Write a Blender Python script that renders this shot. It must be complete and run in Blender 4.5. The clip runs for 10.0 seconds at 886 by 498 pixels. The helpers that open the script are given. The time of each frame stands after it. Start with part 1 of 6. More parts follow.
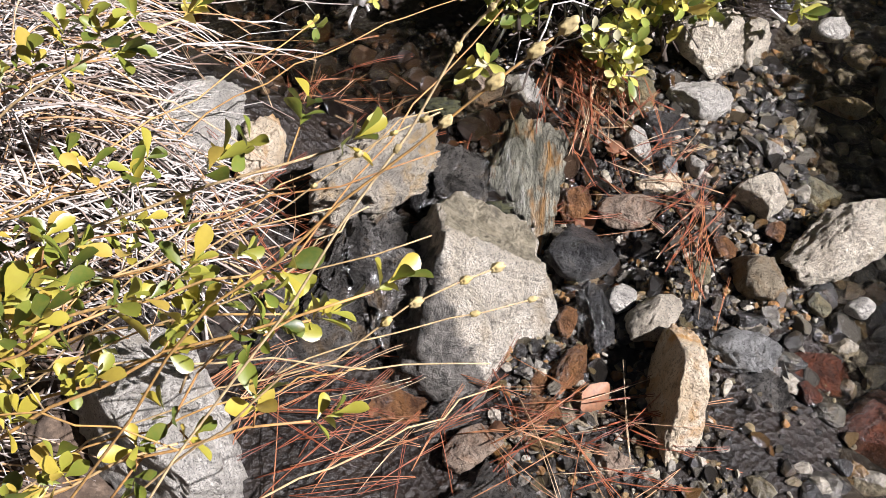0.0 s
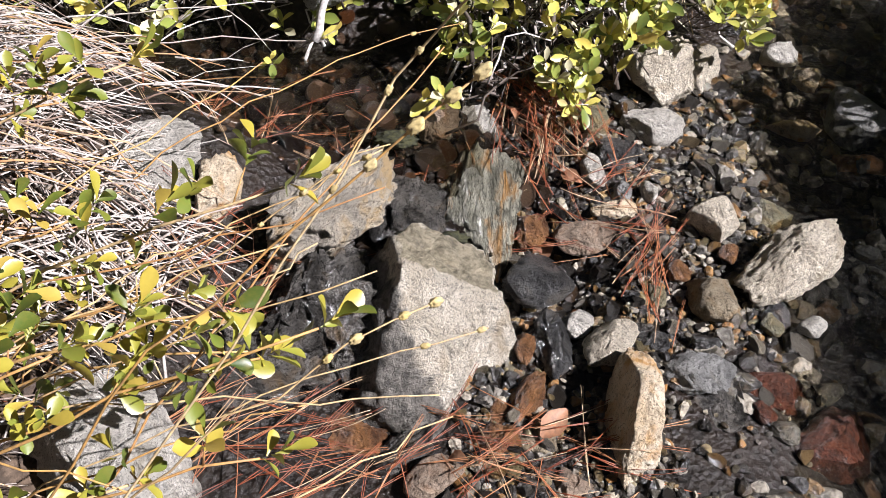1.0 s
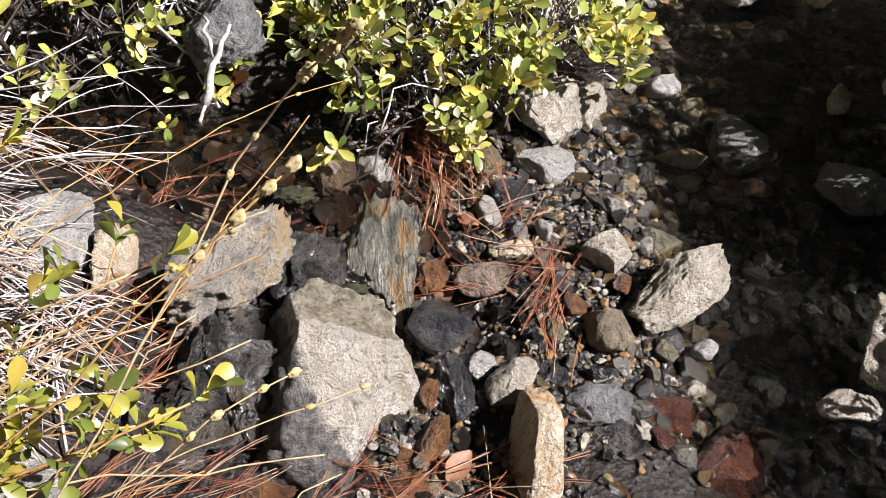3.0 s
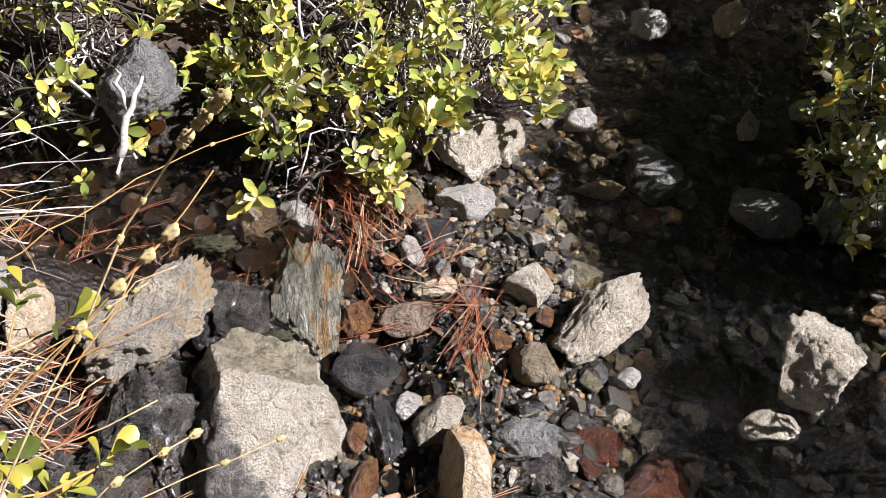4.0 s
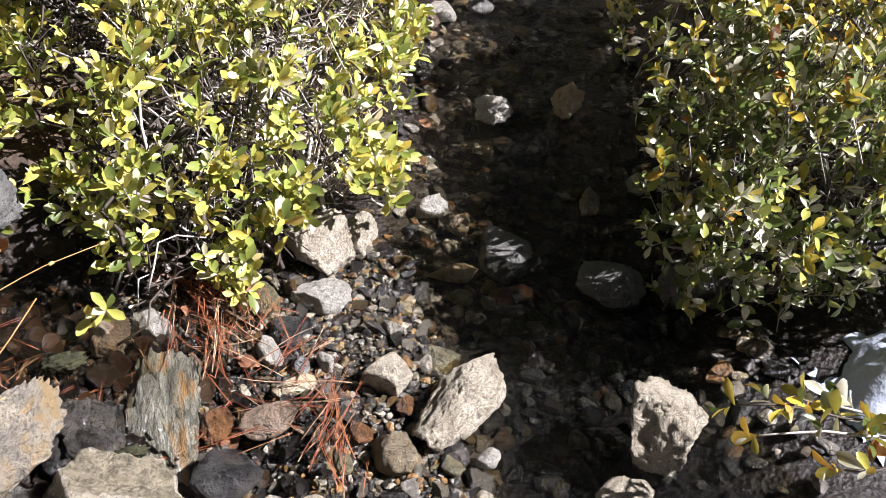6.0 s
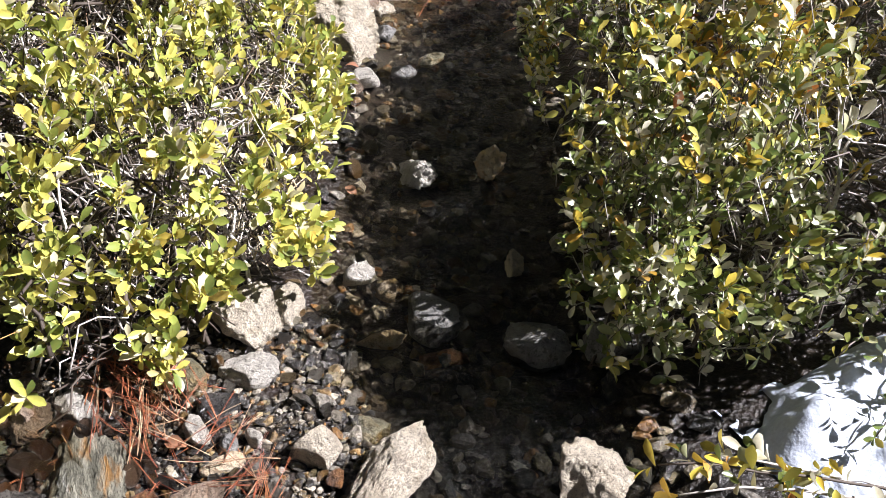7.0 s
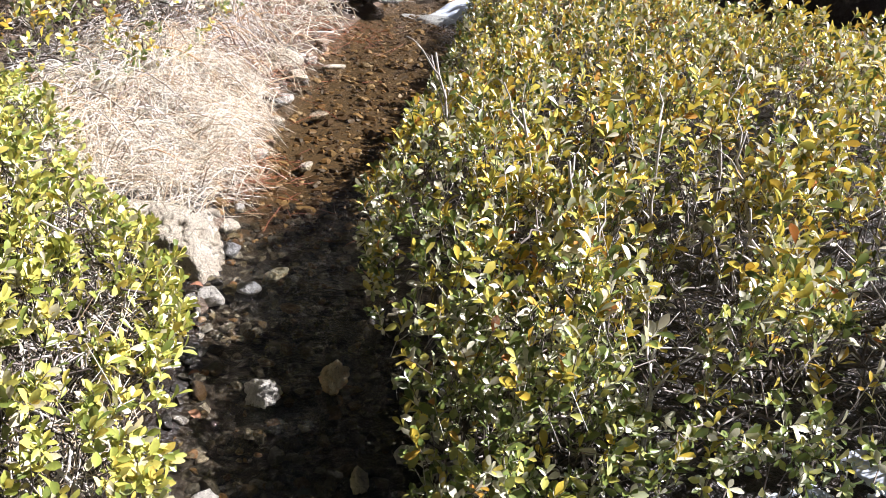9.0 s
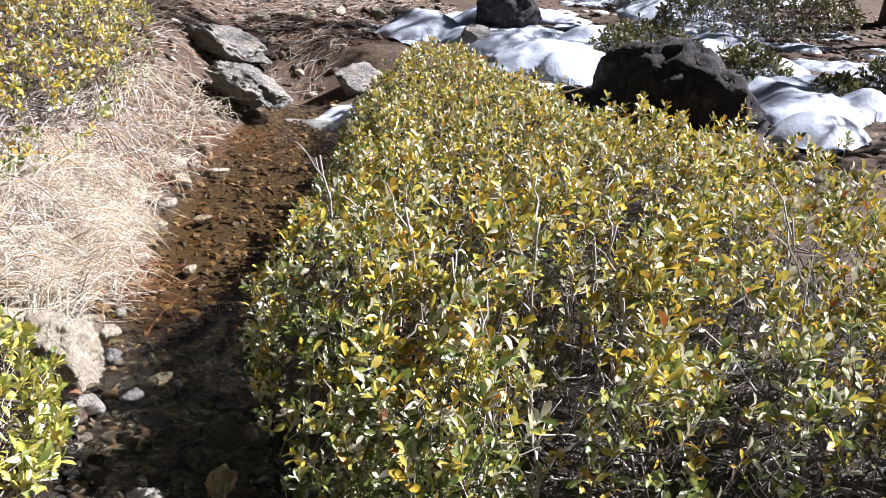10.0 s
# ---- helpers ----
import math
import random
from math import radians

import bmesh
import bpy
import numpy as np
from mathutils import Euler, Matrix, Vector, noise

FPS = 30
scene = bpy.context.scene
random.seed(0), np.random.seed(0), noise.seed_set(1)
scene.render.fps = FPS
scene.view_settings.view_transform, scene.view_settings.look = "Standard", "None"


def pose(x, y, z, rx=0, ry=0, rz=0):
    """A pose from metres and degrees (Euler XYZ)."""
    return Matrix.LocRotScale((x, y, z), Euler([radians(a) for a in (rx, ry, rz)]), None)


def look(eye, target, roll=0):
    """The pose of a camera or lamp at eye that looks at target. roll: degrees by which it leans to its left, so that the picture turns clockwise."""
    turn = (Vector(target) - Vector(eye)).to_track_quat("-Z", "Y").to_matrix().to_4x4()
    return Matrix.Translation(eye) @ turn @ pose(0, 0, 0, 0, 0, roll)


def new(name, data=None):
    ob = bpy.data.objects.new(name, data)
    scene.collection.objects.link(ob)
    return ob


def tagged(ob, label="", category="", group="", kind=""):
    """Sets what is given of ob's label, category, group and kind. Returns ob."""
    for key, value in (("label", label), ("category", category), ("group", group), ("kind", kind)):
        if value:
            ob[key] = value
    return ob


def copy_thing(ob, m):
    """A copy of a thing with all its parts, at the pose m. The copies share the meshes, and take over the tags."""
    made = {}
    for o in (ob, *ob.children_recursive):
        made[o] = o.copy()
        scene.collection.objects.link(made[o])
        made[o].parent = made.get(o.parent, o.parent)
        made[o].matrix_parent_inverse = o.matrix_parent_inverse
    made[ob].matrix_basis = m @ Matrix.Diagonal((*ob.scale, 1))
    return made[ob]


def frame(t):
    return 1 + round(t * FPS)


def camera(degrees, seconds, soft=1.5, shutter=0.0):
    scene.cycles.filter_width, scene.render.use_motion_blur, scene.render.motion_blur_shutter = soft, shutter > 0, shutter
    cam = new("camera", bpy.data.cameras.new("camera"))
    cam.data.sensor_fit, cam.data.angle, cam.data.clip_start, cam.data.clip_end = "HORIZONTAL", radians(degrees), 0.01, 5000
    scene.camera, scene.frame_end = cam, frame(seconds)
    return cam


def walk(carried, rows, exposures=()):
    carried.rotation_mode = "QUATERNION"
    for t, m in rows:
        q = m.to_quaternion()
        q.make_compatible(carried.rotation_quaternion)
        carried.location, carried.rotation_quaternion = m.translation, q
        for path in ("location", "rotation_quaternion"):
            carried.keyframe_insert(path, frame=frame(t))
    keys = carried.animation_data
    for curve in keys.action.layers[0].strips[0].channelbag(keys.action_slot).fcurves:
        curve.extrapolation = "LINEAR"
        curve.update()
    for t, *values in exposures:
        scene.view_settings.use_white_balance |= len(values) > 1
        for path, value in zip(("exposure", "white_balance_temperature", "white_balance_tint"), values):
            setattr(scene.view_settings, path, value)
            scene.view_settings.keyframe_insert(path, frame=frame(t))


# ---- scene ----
cam = camera(50.3, 10.0, soft=0.8)
PATH = [
    (0, (0.03, 0.016, 1.211), (0.028, 1.314, -0.31), -0.0),
    (0.5, (0.048, 0.014, 1.22), (0.073, 1.336, -0.281), -0.0),
    (1, (0.059, 0.011, 1.228), (0.109, 1.35, -0.257), 0.1),
    (1.5, (0.074, 0.01, 1.234), (0.148, 1.361, -0.238), -0.1),
    (2, (0.092, 0.005, 1.246), (0.193, 1.368, -0.215), -0.4),
    (3.5, (0.15, 0.002, 1.281), (0.387, 1.392, -0.137), 0.2),
    (4, (0.17, -0.001, 1.29), (0.473, 1.405, -0.1), 0.5),
    (4.5, (0.189, -0.007, 1.303), (0.541, 1.41, -0.063), 0.6),
    (5, (0.204, -0.013, 1.313), (0.61, 1.415, -0.027), 0.9),
    (5.5, (0.223, -0.019, 1.326), (0.692, 1.417, 0.015), 1.2),
    (5.7, (0.228, -0.023, 1.329), (0.73, 1.417, 0.035), 1.4),
    (6.8, (0.267, -0.033, 1.368), (0.932, 1.429, 0.176), 2.0),
    (7, (0.272, -0.035, 1.377), (0.96, 1.429, 0.199), 2.0),
    (7.5, (0.282, -0.043, 1.4), (1.035, 1.431, 0.278), 2.0),
    (8, (0.285, -0.057, 1.424), (1.107, 1.438, 0.38), 2.0),
    (8.5, (0.288, -0.08, 1.463), (1.205, 1.439, 0.541), 2.6),
    (9, (0.308, -0.095, 1.501), (1.324, 1.412, 0.667), 3.3),
    (9.5, (0.296, -0.116, 1.506), (1.441, 1.355, 0.779), 4.3),
    (10, (0.28, -0.142, 1.51), (1.523, 1.296, 0.889), 4.3),
]
walk(cam, [(t, look(eye, target, roll)) for t, eye, target, roll in PATH], exposures=[(0.0, 1.08, 6250, 18), (3.5, 1.1, 6250, 18), (5.5, 1.28, 6250, 18), (7.5, 1.45, 6300, 18), (8.5, 1.5, 6300, 18), (10.0, 1.3, 6200, 18)])

# ---- light ----
SUN_DIR = Vector((0.93, -0.37, 0.0)).normalized()
SUN_ELEV = radians(43.5)
world = bpy.data.worlds.new("sky")
scene.world = world
world.use_nodes = True
wn = world.node_tree.nodes
sky = wn.new("ShaderNodeTexSky")
sky.sky_type = "NISHITA"
sky.sun_disc = False
sky.sun_elevation = SUN_ELEV
sky.sun_rotation = math.atan2(SUN_DIR.x, SUN_DIR.y)
sky.altitude = 2000
wn["Background"].inputs["Strength"].default_value = 0.007
world.node_tree.links.new(sky.outputs[0], wn["Background"].inputs[0])
sun = new("sun", bpy.data.lights.new("sun", "SUN"))
sun.data.energy = 5.0
sun.data.angle = radians(0.53)
sun.data.color = (1.0, 0.975, 0.945)
toward = SUN_DIR * math.cos(SUN_ELEV) + Vector((0, 0, math.sin(SUN_ELEV)))
sun.matrix_world = look(toward * 50, (0, 0, 0))


# ---- materials ----
class Nodes:
    """A short way to write a node material."""

    def __init__(self, name):
        self.mat = bpy.data.materials.new(name)
        self.mat.use_nodes = True
        self.t = self.mat.node_tree
        self.bsdf = self.t.nodes["Principled BSDF"]
        self.outp = self.t.nodes["Material Output"]

    def link(self, a, b):
        self.t.links.new(a, b)

    def put(self, socket, v):
        if hasattr(v, "is_output"):
            self.t.links.new(v, socket)
        elif isinstance(v, (tuple, list)) and len(v) == 3 and socket.type == "RGBA":
            socket.default_value = (*v, 1)
        else:
            socket.default_value = v

    def coord(self, which="Object"):
        return self.t.nodes.new("ShaderNodeTexCoord").outputs[which]

    def world_pos(self):
        return self.t.nodes.new("ShaderNodeNewGeometry").outputs["Position"]

    def scaled(self, vec, s):
        n = self.t.nodes.new("ShaderNodeMapping")
        self.link(vec, n.inputs["Vector"])
        n.inputs["Scale"].default_value = s
        return n.outputs[0]

    def noise(self, vec, scale, detail=4, rough=0.6, distort=0.0):
        n = self.t.nodes.new("ShaderNodeTexNoise")
        self.link(vec, n.inputs["Vector"])
        for k, v in (("Scale", scale), ("Detail", detail), ("Roughness", rough), ("Distortion", distort)):
            n.inputs[k].default_value = v
        return n.outputs[0]

    def voronoi(self, vec, scale, feature="F1"):
        n = self.t.nodes.new("ShaderNodeTexVoronoi")
        n.feature = feature
        self.link(vec, n.inputs["Vector"])
        n.inputs["Scale"].default_value = scale
        return n.outputs[0]

    def ramp(self, fac, stops, mode="LINEAR"):
        n = self.t.nodes.new("ShaderNodeValToRGB")
        n.color_ramp.interpolation = mode
        e = n.color_ramp.elements
        while len(e) < len(stops):
            e.new(0.5)
        for el, (p, c) in zip(e, stops):
            el.position = p
            el.color = (c, c, c, 1) if isinstance(c, (int, float)) else (*c, 1)
        self.link(fac, n.inputs[0])
        return n.outputs[0]

    def mix(self, fac, a, b, blend="MIX"):
        n = self.t.nodes.new("ShaderNodeMix")
        n.data_type = "RGBA"
        n.blend_type = blend
        self.put(n.inputs[0], fac)
        self.put(n.inputs[6], a)
        self.put(n.inputs[7], b)
        return n.outputs[2]

    def math(self, op, a, b=0.0):
        n = self.t.nodes.new("ShaderNodeMath")
        n.operation = op
        self.put(n.inputs[0], a)
        self.put(n.inputs[1], b)
        return n.outputs[0]

    def rand(self):
        """One number per object and per loose piece of a mesh."""
        o = self.t.nodes.new("ShaderNodeObjectInfo").outputs["Random"]
        i = self.t.nodes.new("ShaderNodeNewGeometry").outputs["Random Per Island"]
        return self.math("FRACT", self.math("ADD", o, i))

    def bump(self, height, strength, dist):
        n = self.t.nodes.new("ShaderNodeBump")
        n.inputs["Strength"].default_value = strength
        n.inputs["Distance"].default_value = dist
        self.link(height, n.inputs["Height"])
        self.link(n.outputs[0], self.bsdf.inputs["Normal"])
        self.link(n.outputs[0], self.bsdf.inputs["Coat Normal"])

    def done(self, color, rough, **more):
        self.put(self.bsdf.inputs["Base Color"], color)
        self.put(self.bsdf.inputs["Roughness"], rough)
        for k, v in more.items():
            self.put(self.bsdf.inputs[k.replace("_", " ")], v)
        return self.mat


def stone_material(name, light, dark, stain, amount=0.35, rough=0.8, grain=210, stretch=(1, 1, 1), relief=0.012, coat=0.0, scale=1.0, crust=None):
    """Grainy rock: two tones in patches, mineral specks, stains, pitted relief."""
    n = Nodes(name)
    light, dark, stain = (tuple(q for q in c) for c in (light, dark, stain))
    p = n.scaled(n.coord(), stretch)
    patch = n.noise(p, 9 * scale, 6, 0.65, 0.3)
    fine = n.noise(p, 60 * scale, 5, 0.7)
    speck = n.voronoi(p, grain * scale)
    base = n.mix(n.ramp(patch, [(0.36, 0.0), (0.62, 1.0)]), dark, light)
    base = n.mix(n.ramp(fine, [(0.36, 0.85), (0.46, 0.0)]), base, tuple(0.6 * q for q in dark))
    pepper = n.noise(p, 260 * scale, 3, 0.7)
    base = n.mix(n.ramp(pepper, [(0.34, 0.85), (0.43, 0.0)]), base, tuple(0.4 * q for q in dark))
    base = n.mix(n.ramp(speck, [(0.12, 0.7), (0.28, 0.0)]), base, tuple(0.3 * q for q in dark))
    where = n.noise(p, 14 * scale, 5, 0.6, 0.6)
    base = n.mix(n.ramp(where, [(0.62 - amount * 0.35, 0.0), (0.72 - amount * 0.2, 0.85)]), base, stain)
    h = n.math("ADD", n.math("MULTIPLY", fine, 0.8), n.math("MULTIPLY", n.noise(p, 190 * scale, 3, 0.75), 0.6))
    if crust is not None:
        at = n.t.nodes.new("ShaderNodeAttribute")
        at.attribute_name = "crust"
        edge = n.math("ADD", at.outputs["Fac"], n.math("MULTIPLY", n.math("SUBTRACT", patch, 0.5), 1.2))
        base = n.mix(n.ramp(edge, [(0.4, 0.0), (0.65, 0.85)]), base, n.mix(n.ramp(fine, [(0.4, 0.0), (0.6, 1.0)]), (crust[0] * 0.35, crust[1] * 0.35, crust[2] * 0.3), crust))
    crag = n.noise(p, 26 * scale, 8, 0.72, 0.4)
    base = n.mix(n.ramp(crag, [(0.34, 0.85), (0.43, 0.0)]), base, tuple(0.3 * q for q in dark))
    if crust is not None:
        # side turned from the sun painted darker: wet stone and shade in one tone
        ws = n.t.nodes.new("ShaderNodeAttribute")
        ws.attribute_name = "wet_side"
        wet_shade = n.math("ADD", ws.outputs["Fac"], n.math("MULTIPLY", n.math("SUBTRACT", crag, 0.5), 1.6))
        base = n.mix(n.ramp(wet_shade, [(0.4, 0.0), (0.6, 0.9)]), base, n.mix(n.ramp(fine, [(0.4, 0.0), (0.62, 1.0)]), (0.05, 0.05, 0.048), (0.26, 0.245, 0.22)))
    h = n.math("ADD", h, n.math("ADD", patch, n.math("MULTIPLY", crag, 3.0)))
    h = n.math("ADD", h, n.math("MULTIPLY", pepper, 0.45))
    n.bump(h, 1.0, relief * (5.0 if coat > 0.6 else 1.8))
    return n.done(base, rough, Coat_Weight=coat, Coat_Roughness=0.14, Coat_IOR=1.5)


GRANITE = stone_material("pale_granite", (0.92, 0.84, 0.69), (0.6, 0.52, 0.4), (0.46, 0.37, 0.24), 0.2)
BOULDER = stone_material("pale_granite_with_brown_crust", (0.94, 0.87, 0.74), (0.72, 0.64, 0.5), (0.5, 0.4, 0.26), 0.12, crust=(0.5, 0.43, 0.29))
TAN = stone_material("tan_stone", (0.52, 0.44, 0.31), (0.28, 0.22, 0.14), (0.34, 0.22, 0.1), 0.4)
GREY = stone_material("grey_stone", (0.46, 0.46, 0.44), (0.22, 0.22, 0.215), (0.32, 0.29, 0.24), 0.25)
SILVER = stone_material("silver_grey_stone", (0.86, 0.82, 0.74), (0.54, 0.51, 0.45), (0.42, 0.38, 0.3), 0.2, grain=240)
DARK = stone_material("dark_stone", (0.2, 0.2, 0.2), (0.02, 0.021, 0.024), (0.2, 0.18, 0.15), 0.3, rough=0.3, coat=1.0, relief=0.01)
WET = stone_material("wet_black_stone", (0.34, 0.32, 0.29), (0.014, 0.0135, 0.013), (0.22, 0.15, 0.08), 0.25, rough=0.3, coat=1.0, relief=0.022)
OCHRE = stone_material("ochre_quartz", (0.86, 0.78, 0.63), (0.66, 0.5, 0.31), (0.58, 0.3, 0.07), 0.32, rough=0.5, relief=0.006)
CREAM = stone_material("cream_weathered_stone", (0.72, 0.64, 0.5), (0.42, 0.38, 0.32), (0.6, 0.42, 0.2), 0.35)
RUST = stone_material("rusty_stone", (0.42, 0.2, 0.08), (0.12, 0.055, 0.03), (0.36, 0.17, 0.06), 0.5, rough=0.45, coat=0.3)
RED = stone_material("brick_red_stone", (0.32, 0.1, 0.045), (0.1, 0.035, 0.022), (0.05, 0.03, 0.024), 0.6, rough=0.35, coat=0.5)
OLIVE = stone_material("olive_stone", (0.42, 0.39, 0.25), (0.13, 0.12, 0.075), (0.34, 0.24, 0.1), 0.45, rough=0.5, coat=0.3)
PINK = stone_material("pinkish_stone", (0.6, 0.48, 0.37), (0.28, 0.2, 0.14), (0.42, 0.24, 0.13), 0.4, rough=0.7)
SCHIST = stone_material("banded_schist", (0.62, 0.6, 0.48), (0.14, 0.14, 0.11), (0.55, 0.28, 0.08), 0.22, rough=0.3, stretch=(2.6, 0.6, 1.2), coat=0.7, relief=0.008)
FARROCK = stone_material("lichened_boulder", (0.06, 0.055, 0.06), (0.018, 0.016, 0.019), (0.13, 0.12, 0.115), 0.2, scale=0.8, relief=0.006)
SLATE = stone_material("layered_bank_rock", (0.76, 0.73, 0.66), (0.3, 0.3, 0.3), (0.34, 0.28, 0.2), 0.3, scale=0.4, stretch=(1, 1, 3), relief=0.02)


def pebble_material(name, wet, shade=None):
    n = Nodes(name)
    r = n.rand()
    tone = n.ramp(r, [(0.0, (0.016, 0.016, 0.017)), (0.36, (0.04, 0.037, 0.032)), (0.42, (0.2, 0.14, 0.06)), (0.5, (0.42, 0.2, 0.05)), (0.58, (0.36, 0.29, 0.14)), (0.68, (0.13, 0.125, 0.11)), (0.8, (0.36, 0.33, 0.27)), (0.9, (0.7, 0.63, 0.5)), (0.94, (0.3, 0.26, 0.15)), (1.0, (0.05, 0.05, 0.05))])
    p = n.coord()
    f = n.noise(p, 70, 5, 0.7)
    g = n.noise(p, 22, 3)
    c = n.mix(n.ramp(f, [(0.35, 0.75), (0.6, 0.0)]), tone, (0.035, 0.032, 0.03))
    c = n.mix(n.ramp(g, [(0.55, 0.0), (0.75, 0.4)]), c, (0.3, 0.2, 0.09))
    n.bump(n.math("ADD", f, n.math("MULTIPLY", g, 1.5)), 1.0, 0.009)
    k = 0.55 if wet else 0.75
    c = n.mix(1.0, c, shade or (k, k, k), "MULTIPLY")
    return n.done(c, 0.3, Coat_Weight=0.8 if wet else 0.6, Coat_Roughness=0.2)


def pool_material():
    n = Nodes("brown_pool_gravel")
    c = n.ramp(n.rand(), [(0.0, (0.03, 0.018, 0.008)), (0.4, (0.1, 0.055, 0.02)), (0.7, (0.26, 0.15, 0.05)), (0.9, (0.4, 0.27, 0.12)), (1.0, (0.6, 0.5, 0.34))])
    f = n.noise(n.coord(), 40, 5, 0.7)
    c = n.mix(n.ramp(f, [(0.35, 0.5), (0.6, 0.0)]), c, (0.06, 0.035, 0.015))
    n.bump(f, 0.6, 0.004)
    return n.done(c, 0.5)


POOLSTONE = pool_material()
PEBBLE = pebble_material("river_pebble", False)
BEDSTONE = pebble_material("stream_bed_stone", True)
TRICKLESTONE = pebble_material("dark_brown_wet_stone", True, (0.3, 0.2, 0.15))


def leaf_material(name, stops, gloss=0.38):
    n = Nodes(name)
    r = n.rand()
    c = n.ramp(r, stops)
    f = n.noise(n.world_pos(), 120, 3)
    c = n.mix(n.ramp(f, [(0.4, 0.0), (0.75, 0.3)]), c, (0.3, 0.22, 0.04))
    n.bump(f, 0.25, 0.001)
    n.done(c, gloss)
    n.put(n.bsdf.inputs["Specular IOR Level"], 0.9)
    tr = n.t.nodes.new("ShaderNodeBsdfTranslucent")
    n.link(c, tr.inputs["Color"])
    m = n.t.nodes.new("ShaderNodeMixShader")
    m.inputs[0].default_value = 0.22
    n.link(n.bsdf.outputs[0], m.inputs[1])
    n.link(tr.outputs[0], m.inputs[2])
    n.link(m.outputs[0], n.outp.inputs[0])
    return n.mat


LEAF = leaf_material("yellow_green_leaf", [(0.0, (0.09, 0.14, 0.03)), (0.2, (0.26, 0.33, 0.07)), (0.38, (0.42, 0.46, 0.1)), (0.58, (0.56, 0.53, 0.12)), (0.76, (0.66, 0.58, 0.14)), (0.83, (0.68, 0.52, 0.1)), (0.88, (0.62, 0.59, 0.4)), (1.0, (0.6, 0.58, 0.4))], 0.34)
LEAF_OLIVE = leaf_material("olive_green_leaf", [(0.0, (0.05, 0.09, 0.02)), (0.2, (0.16, 0.22, 0.05)), (0.25, (0.68, 0.66, 0.53)), (0.41, (0.66, 0.64, 0.48)), (0.45, (0.4, 0.4, 0.08)), (0.62, (0.58, 0.5, 0.08)), (0.85, (0.68, 0.5, 0.06)), (0.95, (0.56, 0.34, 0.05)), (1.0, (0.4, 0.12, 0.03))], 0.3)
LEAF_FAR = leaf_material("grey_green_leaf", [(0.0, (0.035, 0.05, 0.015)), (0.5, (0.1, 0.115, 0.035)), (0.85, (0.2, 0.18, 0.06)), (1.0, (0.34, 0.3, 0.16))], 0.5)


# leaf copy with shade in its greens; its pale stops stand for glints
LEAF_SHADY = leaf_material("shaded_green_leaf", [(0.0, (0.07, 0.12, 0.03)), (0.4, (0.2, 0.28, 0.07)), (0.55, (0.72, 0.72, 0.58)), (0.72, (0.7, 0.69, 0.54)), (0.78, (0.34, 0.4, 0.1)), (0.94, (0.56, 0.52, 0.12)), (1.0, (0.66, 0.53, 0.1))], 0.3)
PINE = leaf_material("dark_pine_needles", [(0.0, (0.015, 0.022, 0.01)), (1.0, (0.045, 0.055, 0.022))], 0.6)


LEAF_NEAR = leaf_material("olive_yellow_leaf", [(0.0, (0.05, 0.085, 0.015)), (0.3, (0.16, 0.21, 0.03)), (0.6, (0.32, 0.32, 0.045)), (0.85, (0.46, 0.38, 0.05)), (1.0, (0.5, 0.36, 0.08))], 0.4)


def stem_material(name, stops, rough=0.7):
    n = Nodes(name)
    c = n.ramp(n.rand(), [(a, tuple(0.78 * q for q in b)) for a, b in stops])
    f = n.noise(n.world_pos(), 140, 4)
    c = n.mix(n.ramp(f, [(0.4, 0.45), (0.6, 0.0)]), c, (0.1, 0.075, 0.055))
    n.bump(f, 0.5, 0.001)
    return n.done(c, rough)


TWIG = stem_material("grey_twig", [(0.0, (0.05, 0.038, 0.03)), (0.5, (0.1, 0.08, 0.065)), (0.68, (0.3, 0.26, 0.24)), (0.82, (0.8, 0.76, 0.72)), (1.0, (0.92, 0.89, 0.85))])
STRAW = stem_material("bleached_straw", [(0.0, (0.3, 0.19, 0.11)), (0.22, (0.8, 0.62, 0.4)), (0.5, (1.0, 0.93, 0.74)), (1.0, (1.0, 0.97, 0.88))])
THATCH = stem_material("weathered_stalks", [(0.0, (0.3, 0.2, 0.15)), (0.25, (0.62, 0.55, 0.5)), (0.7, (0.92, 0.88, 0.82)), (0.8, (0.7, 0.6, 0.5)), (0.9, (0.8, 0.5, 0.24)), (1.0, (0.7, 0.38, 0.18))])
NEEDLE = stem_material("red_pine_needle", [(0.0, (0.28, 0.06, 0.03)), (0.4, (0.52, 0.14, 0.055)), (0.75, (0.66, 0.28, 0.12)), (1.0, (0.85, 0.66, 0.42))], 0.4)
STALK = stem_material("orange_stalk", [(0.0, (0.5, 0.24, 0.08)), (0.5, (0.74, 0.44, 0.14)), (1.0, (0.76, 0.58, 0.32))], 0.55)
SEED = stem_material("yellow_seed_head", [(0.0, (0.62, 0.47, 0.16)), (1.0, (0.78, 0.63, 0.3))], 0.8)
BARK = stem_material("dark_bark", [(0.0, (0.06, 0.045, 0.035)), (1.0, (0.12, 0.09, 0.07))], 0.9)
DRIFT = stem_material("bleached_driftwood", [(0.0, (0.6, 0.57, 0.54)), (1.0, (0.72, 0.7, 0.67))], 0.75)
DEADLEAF = stem_material("dead_leaf", [(0.0, (0.32, 0.13, 0.07)), (1.0, (0.5, 0.26, 0.14))], 0.6)


def moss_material():
    n = Nodes("green_moss")
    f = n.noise(n.world_pos(), 90, 5, 0.7)
    c = n.ramp(f, [(0.35, (0.008, 0.01, 0.004)), (0.7, (0.045, 0.045, 0.012))])
    n.bump(f, 1.0, 0.004)
    return n.done(c, 0.85)


MOSS = moss_material()


